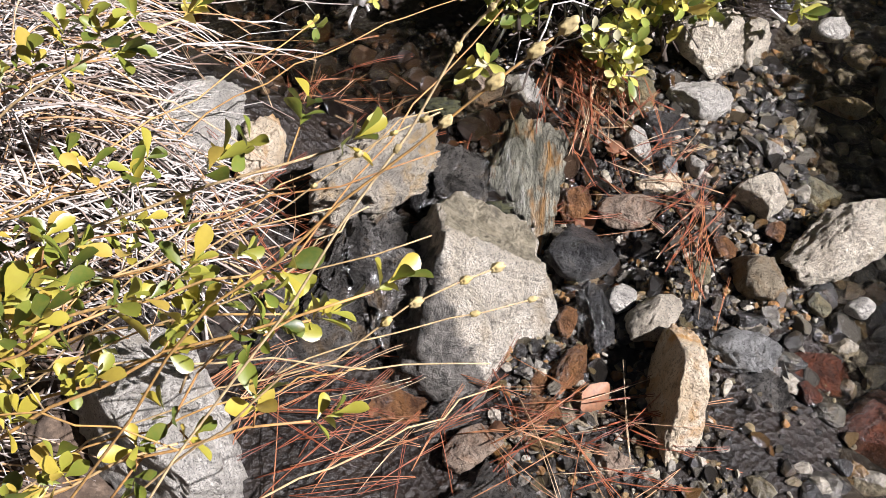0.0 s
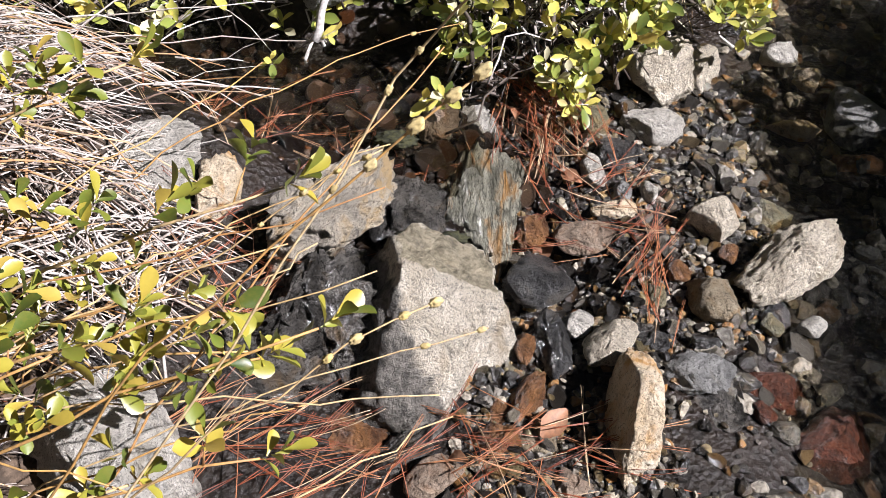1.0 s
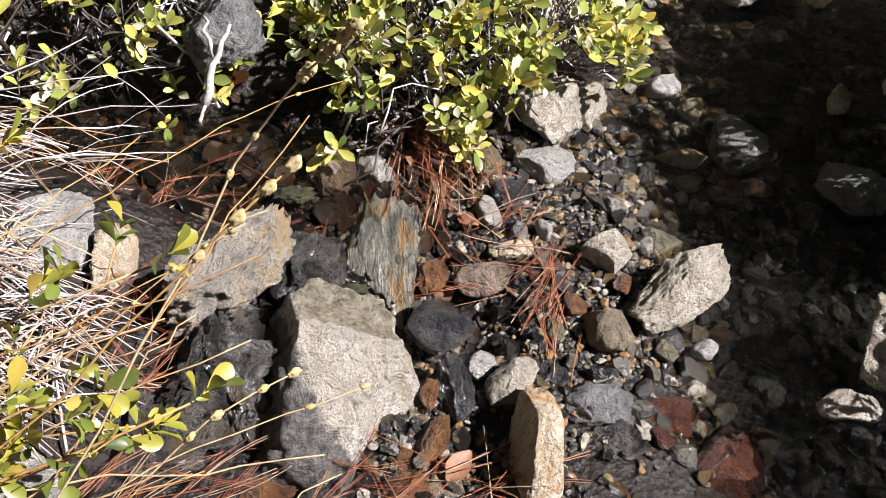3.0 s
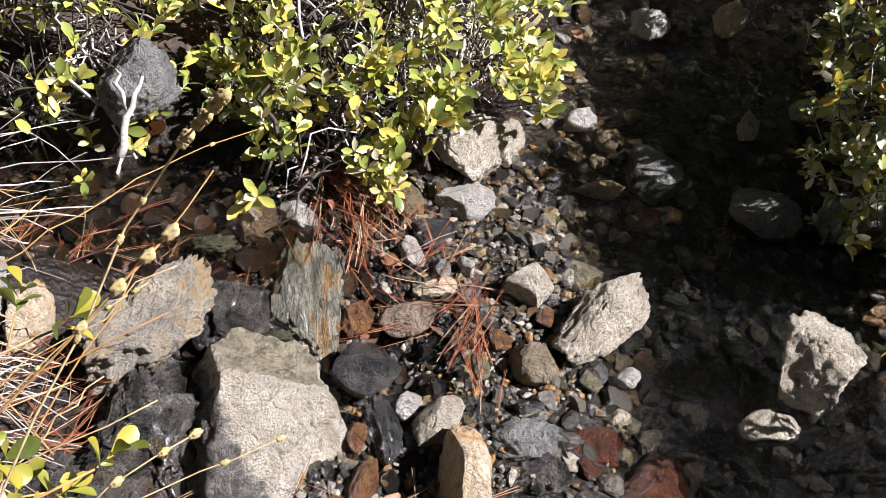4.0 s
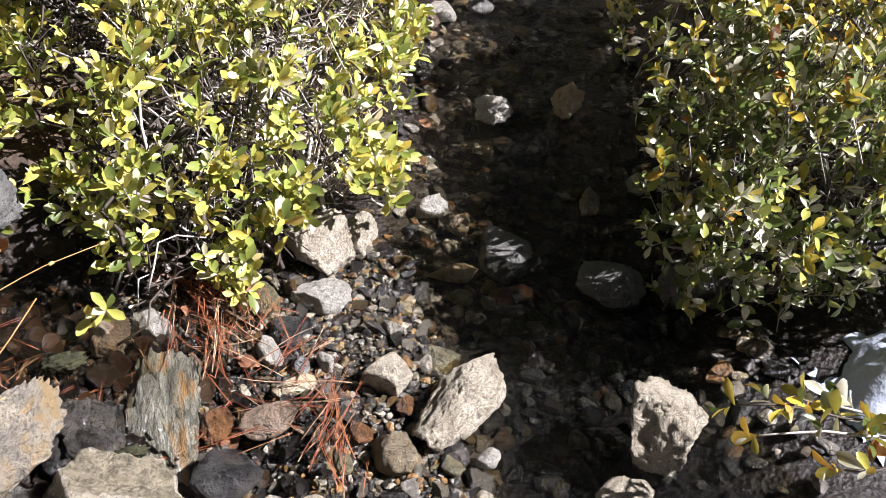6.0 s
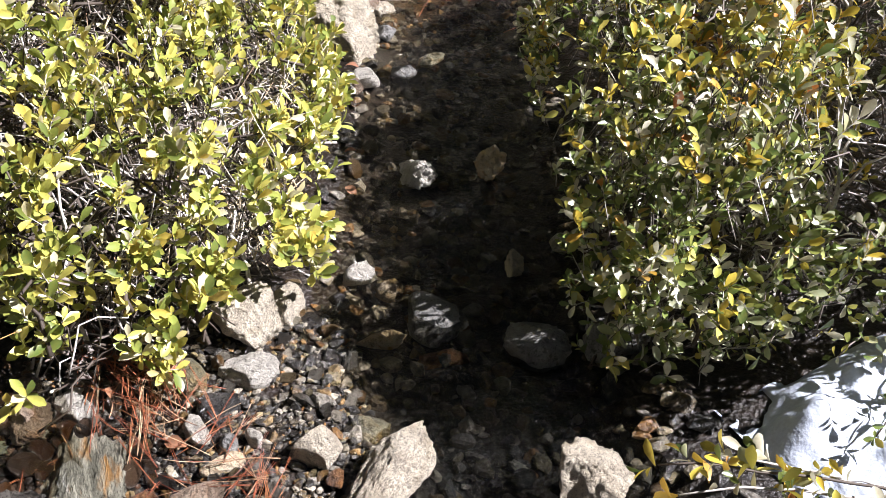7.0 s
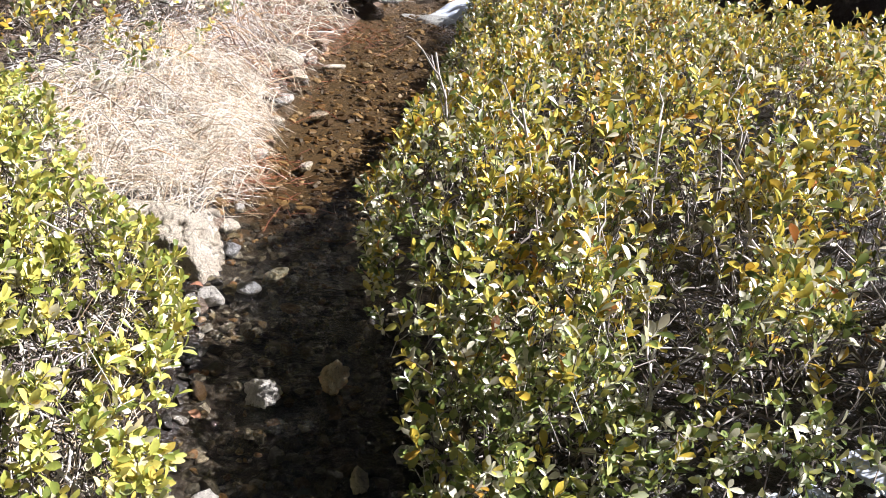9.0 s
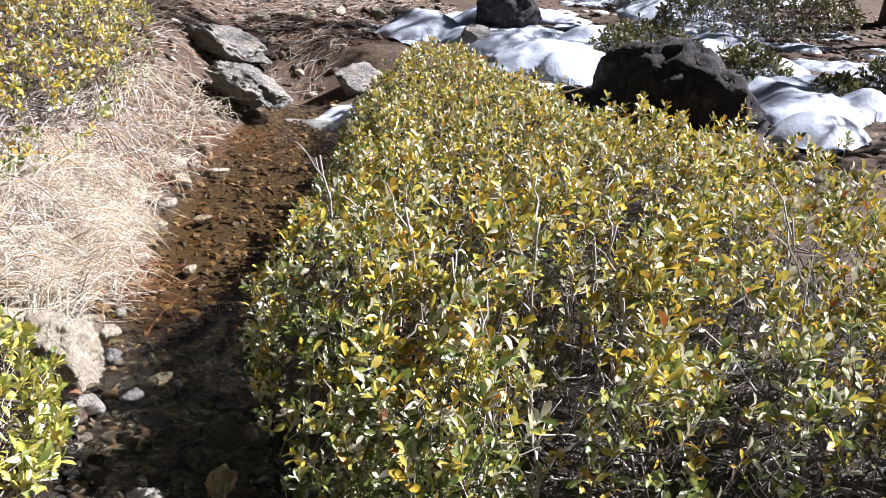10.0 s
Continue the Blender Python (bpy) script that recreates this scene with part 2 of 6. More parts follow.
def ground_material():
    n = Nodes("bank_soil")
    p = n.world_pos()
    big = n.noise(p, 3.0, 5, 0.6)
    fine = n.noise(p, 55, 6, 0.7)
    grit = n.voronoi(p, 90)
    c = n.ramp(fine, [(0.3, (0.02, 0.015, 0.011)), (0.5, (0.06, 0.043, 0.03)), (0.7, (0.16, 0.115, 0.08))])
    mid = n.noise(p, 16, 5, 0.7, 0.5)
    c = n.mix(n.ramp(big, [(0.4, 0.0), (0.65, 0.6)]), c, (0.18, 0.11, 0.065))
    c = n.mix(n.ramp(mid, [(0.36, 0.8), (0.5, 0.0)]), c, (0.04, 0.03, 0.024))
    c = n.mix(n.ramp(mid, [(0.58, 0.0), (0.66, 0.5)]), c, (0.32, 0.25, 0.19))
    # one dark tone for damp soil and for painted shade under the right shrub
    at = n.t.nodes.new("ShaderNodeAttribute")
    at.attribute_name = "damp_shade"
    damp_shade = n.ramp(n.math("ADD", at.outputs["Fac"], n.math("MULTIPLY", n.math("SUBTRACT", big, 0.5), 0.6)), [(0.25, 0.0), (0.6, 1.0)])
    c = n.mix(damp_shade, c, n.mix(1.0, c, (0.11, 0.105, 0.1), "MULTIPLY"))
    si = n.t.nodes.new("ShaderNodeAttribute")
    si.attribute_name = "silt"
    c = n.mix(si.outputs["Fac"], c, n.mix(n.ramp(fine, [(0.35, 0.0), (0.65, 1.0)]), (0.03, 0.02, 0.008), (0.15, 0.09, 0.035)))
    n.bump(n.math("ADD", fine, n.math("MULTIPLY", grit, 0.5)), 0.9, 0.008)
    return n.done(c, n.ramp(damp_shade, [(0.0, 0.9), (1.0, 0.35)]))


def water_material():
    n = Nodes("clear_stream_water")
    p = n.world_pos()
    a = n.noise(n.scaled(p, (1.0, 0.7, 1.0)), 26, 4, 0.55, 0.8)
    b = n.noise(p, 75, 3, 0.5, 0.4)
    bm = n.t.nodes.new("ShaderNodeBump")
    at = n.t.nodes.new("ShaderNodeAttribute")
    at.attribute_name = "rush"
    n.link(n.math("MULTIPLY", at.outputs["Fac"], 0.9), bm.inputs["Strength"])
    bm.inputs["Distance"].default_value = 0.07
    n.link(n.math("ADD", a, n.math("MULTIPLY", b, 0.3)), bm.inputs["Height"])
    gl = n.t.nodes.new("ShaderNodeBsdfGlossy")
    gl.inputs["Roughness"].default_value = 0.05
    tp = n.t.nodes.new("ShaderNodeBsdfTransparent")
    dp = n.t.nodes.new("ShaderNodeAttribute")
    dp.attribute_name = "deep"
    n.link(n.ramp(dp.outputs["Fac"], [(0.0, (0.86, 0.82, 0.72)), (1.0, (0.3, 0.31, 0.31))]), tp.inputs["Color"])
    lw = n.t.nodes.new("ShaderNodeLayerWeight")
    lw.inputs["Blend"].default_value = 0.5
    gloss = n.math("ADD", n.math("MULTIPLY", n.math("POWER", lw.outputs["Facing"], 5.0), 0.94), 0.05)
    n.link(bm.outputs[0], gl.inputs["Normal"])
    m = n.t.nodes.new("ShaderNodeMixShader")
    n.link(gloss, m.inputs[0])
    n.link(tp.outputs[0], m.inputs[1])
    n.link(gl.outputs[0], m.inputs[2])
    n.link(m.outputs[0], n.outp.inputs[0])
    return n.mat


def snow_material():
    n = Nodes("old_snow")
    p = n.world_pos()
    a = n.noise(p, 30, 4, 0.55)
    b = n.noise(p, 140, 3, 0.6)
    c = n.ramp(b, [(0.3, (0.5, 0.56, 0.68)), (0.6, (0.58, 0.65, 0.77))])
    n.bump(n.math("ADD", a, n.math("MULTIPLY", b, 0.15)), 0.45, 0.012)
    return n.done(c, 0.55)


GROUND, WATER, SNOW = ground_material(), water_material(), snow_material()


# ---- building helpers ----
def mesh_of(name, verts, faces, smooth=False):
    me = bpy.data.meshes.new(name)
    me.from_pydata([tuple(v) for v in verts] if not isinstance(verts, np.ndarray) else verts.tolist(), [], faces if not isinstance(faces, np.ndarray) else faces.tolist())
    if smooth:
        me.polygons.foreach_set("use_smooth", np.ones(len(me.polygons), dtype=bool))
    me.update()
    return me


def thing(name, me, mat, label="", category="", group="", kind="", parent=None, m=None):
    if me is not None and mat is not None and not me.materials:
        me.materials.append(mat)
    ob = new(name, me)
    if m is not None:
        ob.matrix_basis = m
    if parent is not None:
        ob.parent = parent
    return tagged(ob, label, category, group, kind)


class Soup:
    """Many small pieces that become one mesh."""

    def __init__(self):
        self.v, self.f, self.n = [], [], 0

    def add(self, v, f):
        self.v.append(np.asarray(v, dtype=float))
        self.f.extend((np.asarray(f) + self.n).tolist() if isinstance(f, np.ndarray) else [[i + self.n for i in q] for q in f])
        self.n += len(v)

    def scatter(self, tv, tf, mats):
        """Copies of a template at an array of 3 x 4 matrices."""
        if len(mats) == 0:
            return
        m = np.asarray(mats)
        v = np.einsum("nij,vj->nvi", m[:, :, :3], tv) + m[:, None, :, 3]
        off = self.n + len(tv) * np.arange(len(m))
        f = (np.asarray(tf)[None] + off[:, None, None]).reshape(-1, len(tf[0]))
        self.v.append(v.reshape(-1, 3))
        self.f.extend(f.tolist())
        self.n += len(tv) * len(m)

    def tube(self, pts, r0, r1, sides=4):
        v, f = tube_geometry(pts, r0, r1, sides)
        self.add(v, f)

    def mesh(self, name, smooth=True):
        return mesh_of(name, np.concatenate(self.v), self.f, smooth)


def tube_geometry(pts, r0, r1, sides=4):
    pts = np.asarray(pts, dtype=float)
    k = len(pts)
    d = np.gradient(pts, axis=0)
    d /= np.sqrt((d * d).sum(1))[:, None] + 1e-9
    ref = np.where(np.abs(d[:, 2:3]) > 0.9, np.array([[1.0, 0, 0]]), np.array([[0, 0, 1.0]]))
    a = d[:, [1, 2, 0]] * ref[:, [2, 0, 1]] - d[:, [2, 0, 1]] * ref[:, [1, 2, 0]]
    a /= np.sqrt((a * a).sum(1))[:, None] + 1e-9
    b = d[:, [1, 2, 0]] * a[:, [2, 0, 1]] - d[:, [2, 0, 1]] * a[:, [1, 2, 0]]
    r = np.linspace(r0, r1, k)[:, None]
    ang = np.arange(sides) * 2 * math.pi / sides
    v = np.concatenate([pts + r * (math.cos(t) * a + math.sin(t) * b) for t in ang])
    v = v.reshape(sides, k, 3).transpose(1, 0, 2).reshape(-1, 3)
    f = [[i * sides + j, i * sides + (j + 1) % sides, (i + 1) * sides + (j + 1) % sides, (i + 1) * sides + j] for i in range(k - 1) for j in range(sides)]
    f.append(list(range(sides))[::-1])
    f.append([(k - 1) * sides + j for j in range(sides)])
    return v, f


def bent(a, b, rise, wob, k, rng):
    """Points of a bent stem from a to b, lifted in the middle by rise."""
    a, b = np.asarray(a, float), np.asarray(b, float)
    t = np.linspace(0, 1, k)[:, None]
    p = a + (b - a) * t
    p[:, 2] += rise * (4 * t * (1 - t))[:, 0]
    w = rng.normal(0, wob, (k, 3))
    w[0] = 0
    return p + w


def ico(sub):
    bm = bmesh.new()
    bmesh.ops.create_icosphere(bm, subdivisions=sub, radius=1)
    v = np.array([x.co[:] for x in bm.verts])
    f = [[q.index for q in x.verts] for x in bm.faces]
    bm.free()
    return v, f


BALLS = {s: ico(s) for s in (1, 2, 3, 4, 5)}


def fuzz(v, scale, seed):
    return np.array([noise.noise(Vector(p) * scale + Vector((seed * 3.7, seed * 1.3, 0))) for p in v])


def rock_mesh(dims, seed, cuts=8, rough=0.07, sub=4, planes=None):
    """A broken stone: a ball cut by flat faces and roughened, of the given size; or the body inside given planes."""
    rng = np.random.RandomState(seed)
    rough *= 1.5
    u, f = BALLS[sub]
    if planes is None:
        v = u.copy()
        for k in range(cuts + 12):
            n = rng.normal(size=3)
            n /= np.linalg.norm(n)
            v -= np.maximum(v @ n - (rng.uniform(0.5, 0.85) if k < cuts else rng.uniform(0.72, 0.96)), 0)[:, None] * n
        v -= (v.max(0) + v.min(0)) / 2
        v /= (v.max(0) - v.min(0)) / 2
        v = v * (1 + rough * fuzz(u, 2.2, seed) + rough * 0.75 * fuzz(u, 6, seed + 9) + rough * 0.55 * fuzz(u, 15, seed + 4) + rough * 0.35 * fuzz(u, 34, seed + 2) + rough * 0.3 * fuzz(u, 60, seed + 1) - rough * 1.2 * np.abs(fuzz(u, 4.5, seed + 6)) - rough * 0.5 * np.abs(fuzz(u, 11, seed + 7)))[:, None]
        v *= np.asarray(dims) / 2
    else:
        r = np.full(len(u), 9.0)
        which = np.zeros(len(u), int)
        for i, (n, d) in enumerate(planes):
            n = np.asarray(n, float)
            n /= np.linalg.norm(n)
            c = u @ n
            hit = d / np.maximum(c, 1e-3)
            near = (c > 1e-3) & (hit < r)
            r = np.where(near, hit, r)
            which = np.where(near, i, which)
        r *= 1 + rough * fuzz(u, 3, seed) + rough * 0.7 * fuzz(u, 8, seed + 9) + rough * 0.5 * fuzz(u, 22, seed + 4) + rough * 0.3 * fuzz(u, 48, seed + 2)
        v = u * r[:, None]
        me = mesh_of("stone", v, f, True)
        # mask grows toward -x, away from the sun: wetness and painted shade
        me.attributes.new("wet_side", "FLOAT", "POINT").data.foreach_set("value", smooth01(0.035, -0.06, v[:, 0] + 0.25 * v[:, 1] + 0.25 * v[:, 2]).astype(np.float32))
        me.attributes.new("crust", "FLOAT", "POINT").data.foreach_set("value", np.isin(which, (1, 7)).astype(np.float32))
        return me
    return mesh_of("stone", v, f, True)


def smooth01(a, b, x):
    t = np.clip((x - a) / (b - a), 0, 1)
    return t * t * (3 - 2 * t)


# ---- the lie of the land ----
STREAM = [(0.9, -3.0, 0.5), (0.88, 0.1, 0.36), (0.9, 0.7, 0.33), (0.95, 1.1, 0.3), (1.03, 1.5, 0.33), (1.27, 1.95, 0.35), (1.5, 2.55, 0.32), (1.8, 3.2, 0.31), (2.35, 3.9, 0.42), (3.1, 4.9, 0.5), (3.9, 5.9, 0.52), (4.5, 6.7, 0.4), (4.9, 7.3, 0.22)]
WATER_Z = -0.02
TRICKLE = [(-0.95, 1.66, 0.17), (-0.4, 1.54, 0.115), (-0.12, 1.47, 0.09), (0.05, 1.4, 0.075), (0.12, 1.32, 0.07), (0.16, 1.2, 0.03), (0.2, 1.08, -0.012)]
GULLY = [(a[0], a[1], a[2], b[0] - a[0], b[1] - a[1], b[2] - a[2], (b[0] - a[0]) ** 2 + (b[1] - a[1]) ** 2) for a, b in zip(TRICKLE, TRICKLE[1:])]


def bank_distance(x, y):
    """Metres from the water's edge, less than nothing in the stream; and which side of the stream (1: left)."""
    best = np.full(np.shape(x), 1e9)
    side = np.ones(np.shape(x))
    for (x0, y0, w0), (x1, y1, w1) in zip(STREAM, STREAM[1:]):
        dx, dy = x1 - x0, y1 - y0
        t = np.clip(((x - x0) * dx + (y - y0) * dy) / (dx * dx + dy * dy), 0, 1)
        d = np.hypot(x - x0 - t * dx, y - y0 - t * dy) - (w0 + (w1 - w0) * t)
        s = np.where(dx * (y - y0) - dy * (x - x0) > 0, 1.0, -1.0)
        side = np.where(d < best, s, side)
        best = np.minimum(best, d)
    return best, side


def land(x, y):
    x, y = np.asarray(x, float), np.asarray(y, float)
    s, side = bank_distance(x, y)
    z = -0.07 + 0.07 * smooth01(-0.16, 0.06, s) + 0.02 * smooth01(0.05, 0.5, s)
    u = -0.8 * x + 0.5 * (y - 1.2)
    terrace = np.clip(u - 0.02, 0, 0.33) * 0.55 + np.clip(-x - 0.1, 0, 0.5) * 0.2
    z = z + np.where(side > 0, terrace * smooth01(0.0, 0.3, s), 0.05 * smooth01(0.05, 0.9, s))
    for x0, y0, z0, dx, dy, dz, q in GULLY:
        t = np.clip(((x - x0) * dx + (y - y0) * dy) / q, 0, 1)
        b = smooth01(0.26, 0.1, np.hypot(x - x0 - t * dx, y - y0 - t * dy))
        z = z + (np.minimum(z, z0 + dz * t - 0.03) - z) * b
    d = np.hypot(x - 0.3, y)
    z = z + 0.1 * np.clip(d - 6, 0, 34) * smooth01(0.0, 1.0, s)
    z = z + 0.008 * np.sin(x * 23 + 1.7 * np.sin(y * 17)) * np.sin(y * 19 + 2) + 0.012 * np.sin(x * 7.3 + 1) * np.sin(y * 6.1 + np.sin(x * 4))
    return z


def clamp01(a, b, x):
    t = min(1.0, max(0.0, (x - a) / (b - a)))
    return t * t * (3 - 2 * t)


SEGMENTS = [(a[0], a[1], a[2], b[0] - a[0], b[1] - a[1], b[2] - a[2], (b[0] - a[0]) ** 2 + (b[1] - a[1]) ** 2) for a, b in zip(STREAM, STREAM[1:])]


def bank_at(x, y):
    """bank_distance for one place."""
    best, side = 1e9, 1.0
    for x0, y0, w0, dx, dy, dw, q in SEGMENTS:
        t = ((x - x0) * dx + (y - y0) * dy) / q
        t = 0.0 if t < 0 else 1.0 if t > 1 else t
        d = math.hypot(x - x0 - t * dx, y - y0 - t * dy) - w0 - dw * t
        if d < best:
            best = d
            side = 1.0 if dx * (y - y0) - dy * (x - x0) > 0 else -1.0
    return best, side


def land_at(x, y):
    """land for one place."""
    s, side = bank_at(x, y)
    z = -0.07 + 0.07 * clamp01(-0.16, 0.06, s) + 0.02 * clamp01(0.05, 0.5, s)
    if side > 0:
        u = -0.8 * x + 0.5 * (y - 1.2)
        z += (min(0.33, max(0.0, u - 0.02)) * 0.55 + min(0.5, max(0.0, -x - 0.1)) * 0.2) * clamp01(0.0, 0.3, s)
    else:
        z += 0.05 * clamp01(0.05, 0.9, s)
    if x < 0.5 and 0.8 < y < 2.0:
        for x0, y0, z0, dx, dy, dz, q in GULLY:
            t = min(1.0, max(0.0, ((x - x0) * dx + (y - y0) * dy) / q))
            b = clamp01(0.26, 0.1, math.hypot(x - x0 - t * dx, y - y0 - t * dy))
            z += (min(z, z0 + dz * t - 0.03) - z) * b
    z += 0.1 * min(34.0, max(0.0, math.hypot(x - 0.3, y) - 6)) * clamp01(0.0, 1.0, s)
    return z + 0.008 * math.sin(x * 23 + 1.7 * math.sin(y * 17)) * math.sin(y * 19 + 2) + 0.012 * math.sin(x * 7.3 + 1) * math.sin(y * 6.1 + math.sin(x * 4))


# outlines of the two stream-side shrubs on the ground
SHRUB_LEFT = [(0.08, 1.33), (0.27, 1.39), (0.45, 1.45), (0.6, 1.5), (0.7, 1.54), (0.76, 1.68), (0.83, 1.9), (1.0, 2.22), (1.09, 2.62), (1.1, 2.95), (0.9, 3.2), (0.3, 3.3), (-0.1, 2.7), (0.02, 2.0), (0.1, 1.6)]
SHRUB_RIGHT = [(1.18, 1.08), (1.26, 1.42), (1.43, 1.8), (1.59, 2.2), (1.81, 2.65), (2.27, 3.32), (3.05, 4.25), (3.8, 5.15), (4.4, 5.95), (5.0, 6.6), (5.7, 6.7), (5.9, 6.0), (5.5, 4.9), (5.3, 3.9), (5.15, 3.2), (4.85, 2.55), (4.5, 2.0), (4.2, 1.5), (4.05, 0.9), (3.8, 0.2), (3.0, 0.1), (2.5, 0.3), (2.15, 0.56), (1.95, 0.75), (1.7, 0.89), (1.4, 0.96)]


def inside(poly, x, y):
    c = False
    j = len(poly) - 1
    for i in range(len(poly)):
        (xi, yi), (xj, yj) = poly[i], poly[j]
        if (yi > y) != (yj > y) and x < (xj - xi) * (y - yi) / (yj - yi) + xi:
            c = not c
        j = i
    return c


def build_ground():
    k = 340
    q = np.linspace(-1, 1, k)
    w = np.sinh(q * 6.6) / np.sinh(6.6)
    ax, ay = 0.9 + w * 420, 1.6 + w * 420
    gx, gy = np.meshgrid(ax, ay)
    v = np.stack([gx.ravel(), gy.ravel(), land(gx.ravel(), gy.ravel())], 1)
    i = np.arange(k * k).reshape(k, k)
    f = np.stack([i[:-1, :-1].ravel(), i[:-1, 1:].ravel(), i[1:, 1:].ravel(), i[1:, :-1].ravel()], 1)
    me = mesh_of("ground", v, f, True)
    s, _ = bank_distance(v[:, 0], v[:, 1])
    damp_shade = smooth01(0.85, 0.35, s)
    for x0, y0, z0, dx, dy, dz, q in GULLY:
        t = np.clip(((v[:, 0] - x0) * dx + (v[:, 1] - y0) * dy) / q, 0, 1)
        damp_shade = np.maximum(damp_shade, smooth01(0.5, 0.2, np.hypot(v[:, 0] - x0 - t * dx, v[:, 1] - y0 - t * dy)))
    damp_shade = np.maximum(damp_shade, smooth01(0.75, 0.35, np.hypot(v[:, 0] - 0.1, v[:, 1] - 0.9)))
    # soil inside the right shrub's outline: its shade put into the ground colour
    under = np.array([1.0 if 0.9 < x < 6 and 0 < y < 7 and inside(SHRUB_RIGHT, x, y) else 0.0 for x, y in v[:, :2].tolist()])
    silt = smooth01(2.9, 3.6, v[:, 1]) * smooth01(-0.02, -0.1, s)
    me.attributes.new("silt", "FLOAT", "POINT").data.foreach_set("value", silt.astype(np.float32))
    damp_shade = np.maximum(damp_shade * (1 - 0.75 * smooth01(3.1, 3.9, v[:, 1])), under)
    me.attributes.new("damp_shade", "FLOAT", "POINT").data.foreach_set("value", damp_shade.astype(np.float32))
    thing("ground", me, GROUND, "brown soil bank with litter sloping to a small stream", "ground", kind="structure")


def along_stream(step):
    pts = []
    for (x0, y0, w0), (x1, y1, w1) in zip(STREAM, STREAM[1:]):
        k = max(2, int(math.hypot(x1 - x0, y1 - y0) / step))
        for t in np.arange(k) / k:
            pts.append((x0 + (x1 - x0) * t, y0 + (y1 - y0) * t, w0 + (w1 - w0) * t))
    return np.array(pts)


def build_water():
    p = along_stream(0.02)
    for _ in range(12):
        p[1:-1] = (p[:-2] + 2 * p[1:-1] + p[2:]) / 4
    d = np.gradient(p[:, :2], axis=0)
    d /= np.linalg.norm(d, axis=1)[:, None]
    across = np.stack([-d[:, 1], d[:, 0]], 1)
    cols = np.linspace(-1, 1, 61)
    xy = p[:, None, :2] + across[:, None] * (cols[None, :, None] * (p[:, None, 2:3] + 0.22))
    x, y = xy[..., 0].ravel(), xy[..., 1].ravel()
    calm = smooth01(3.6, 2.8, y)
    z = WATER_Z + calm * (0.0035 * np.sin(x * 60 + 3 * np.sin(y * 31)) * np.sin(y * 71 + 2 * np.sin(x * 40)) + 0.003 * np.sin(x * 27 - y * 37 + 2 * np.sin(x * 13)))
    n, m = len(p), len(cols)
    i = np.arange(n * m).reshape(n, m)
    f = np.stack([i[:-1, :-1].ravel(), i[1:, :-1].ravel(), i[1:, 1:].ravel(), i[:-1, 1:].ravel()], 1)
    me = mesh_of("water", np.stack([x, y, z], 1), f, True)
    me.attributes.new("rush", "FLOAT", "POINT").data.foreach_set("value", (0.12 + 0.88 * calm).astype(np.float32))
    s, side = bank_distance(x, y)
    deep = np.where(side > 0, smooth01(-0.12, -0.32, s), smooth01(0.0, -0.14, s)) * calm + 0.12 * (1 - calm)
    deep = np.where(y < 1.3, np.maximum(deep, smooth01(-0.03, -0.2, s)), deep)
    me.attributes.new("deep", "FLOAT", "POINT").data.foreach_set("value", deep.astype(np.float32))
    thing("water", me, WATER, "clear shallow rippling stream water over dark stones", "water", kind="structure")
    # the side trickle that runs over the slab
    nodes = np.array(TRICKLE)
    t = np.linspace(0, len(nodes) - 1, 120)
    c = np.stack([np.interp(t, np.arange(len(nodes)), nodes[:, j]) for j in range(3)], 1)
    for _ in range(10):
        c[1:-1] = (c[:-2] + 2 * c[1:-1] + c[2:]) / 4
    d = np.gradient(c[:, :2], axis=0)
    d /= np.linalg.norm(d, axis=1)[:, None]
    across = np.stack([-d[:, 1], d[:, 0], 0 * d[:, 0]], 1)
    cols = np.linspace(-1, 1, 17)
    half = np.interp(np.arange(120), [0, 70, 90, 119], [0.16, 0.11, 0.035, 0.05])
    v = c[:, None] + across[:, None] * (cols[None, :, None] * half[:, None, None])
    v[..., 2] += 0.003 * np.sin(v[..., 0] * 70 + 2 * np.sin(v[..., 1] * 40)) + 0.002 * np.sin(v[..., 1] * 90)
    i = np.arange(120 * 17).reshape(120, 17)
    f = np.stack([i[:-1, :-1].ravel(), i[1:, :-1].ravel(), i[1:, 1:].ravel(), i[:-1, 1:].ravel()], 1)
    me = mesh_of("side_trickle", v.reshape(-1, 3), f, True)
    me.attributes.new("rush", "FLOAT", "POINT").data.foreach_set("value", np.ones(len(me.vertices), np.float32))
    me.attributes.new("deep", "FLOAT", "POINT").data.foreach_set("value", np.full(len(me.vertices), 0.35, np.float32))
    thing("side_trickle", me, WATER, "thin trickle of water running over a slab", "water", kind="structure")


build_ground()
build_water()


# ---- stones ----
def stone(name, label, x, y, z, lx, ly, lz, yaw, seed, mat, cuts=8, rough=0.07, sub=4, tip=(0, 0), group="stones by the stream", planes=None):
    me = rock_mesh((lx, ly, lz), seed, cuts, rough, sub, planes)
    return thing(name, me, mat, label, "rock", group, m=pose(x, y, z, tip[0], tip[1], yaw))


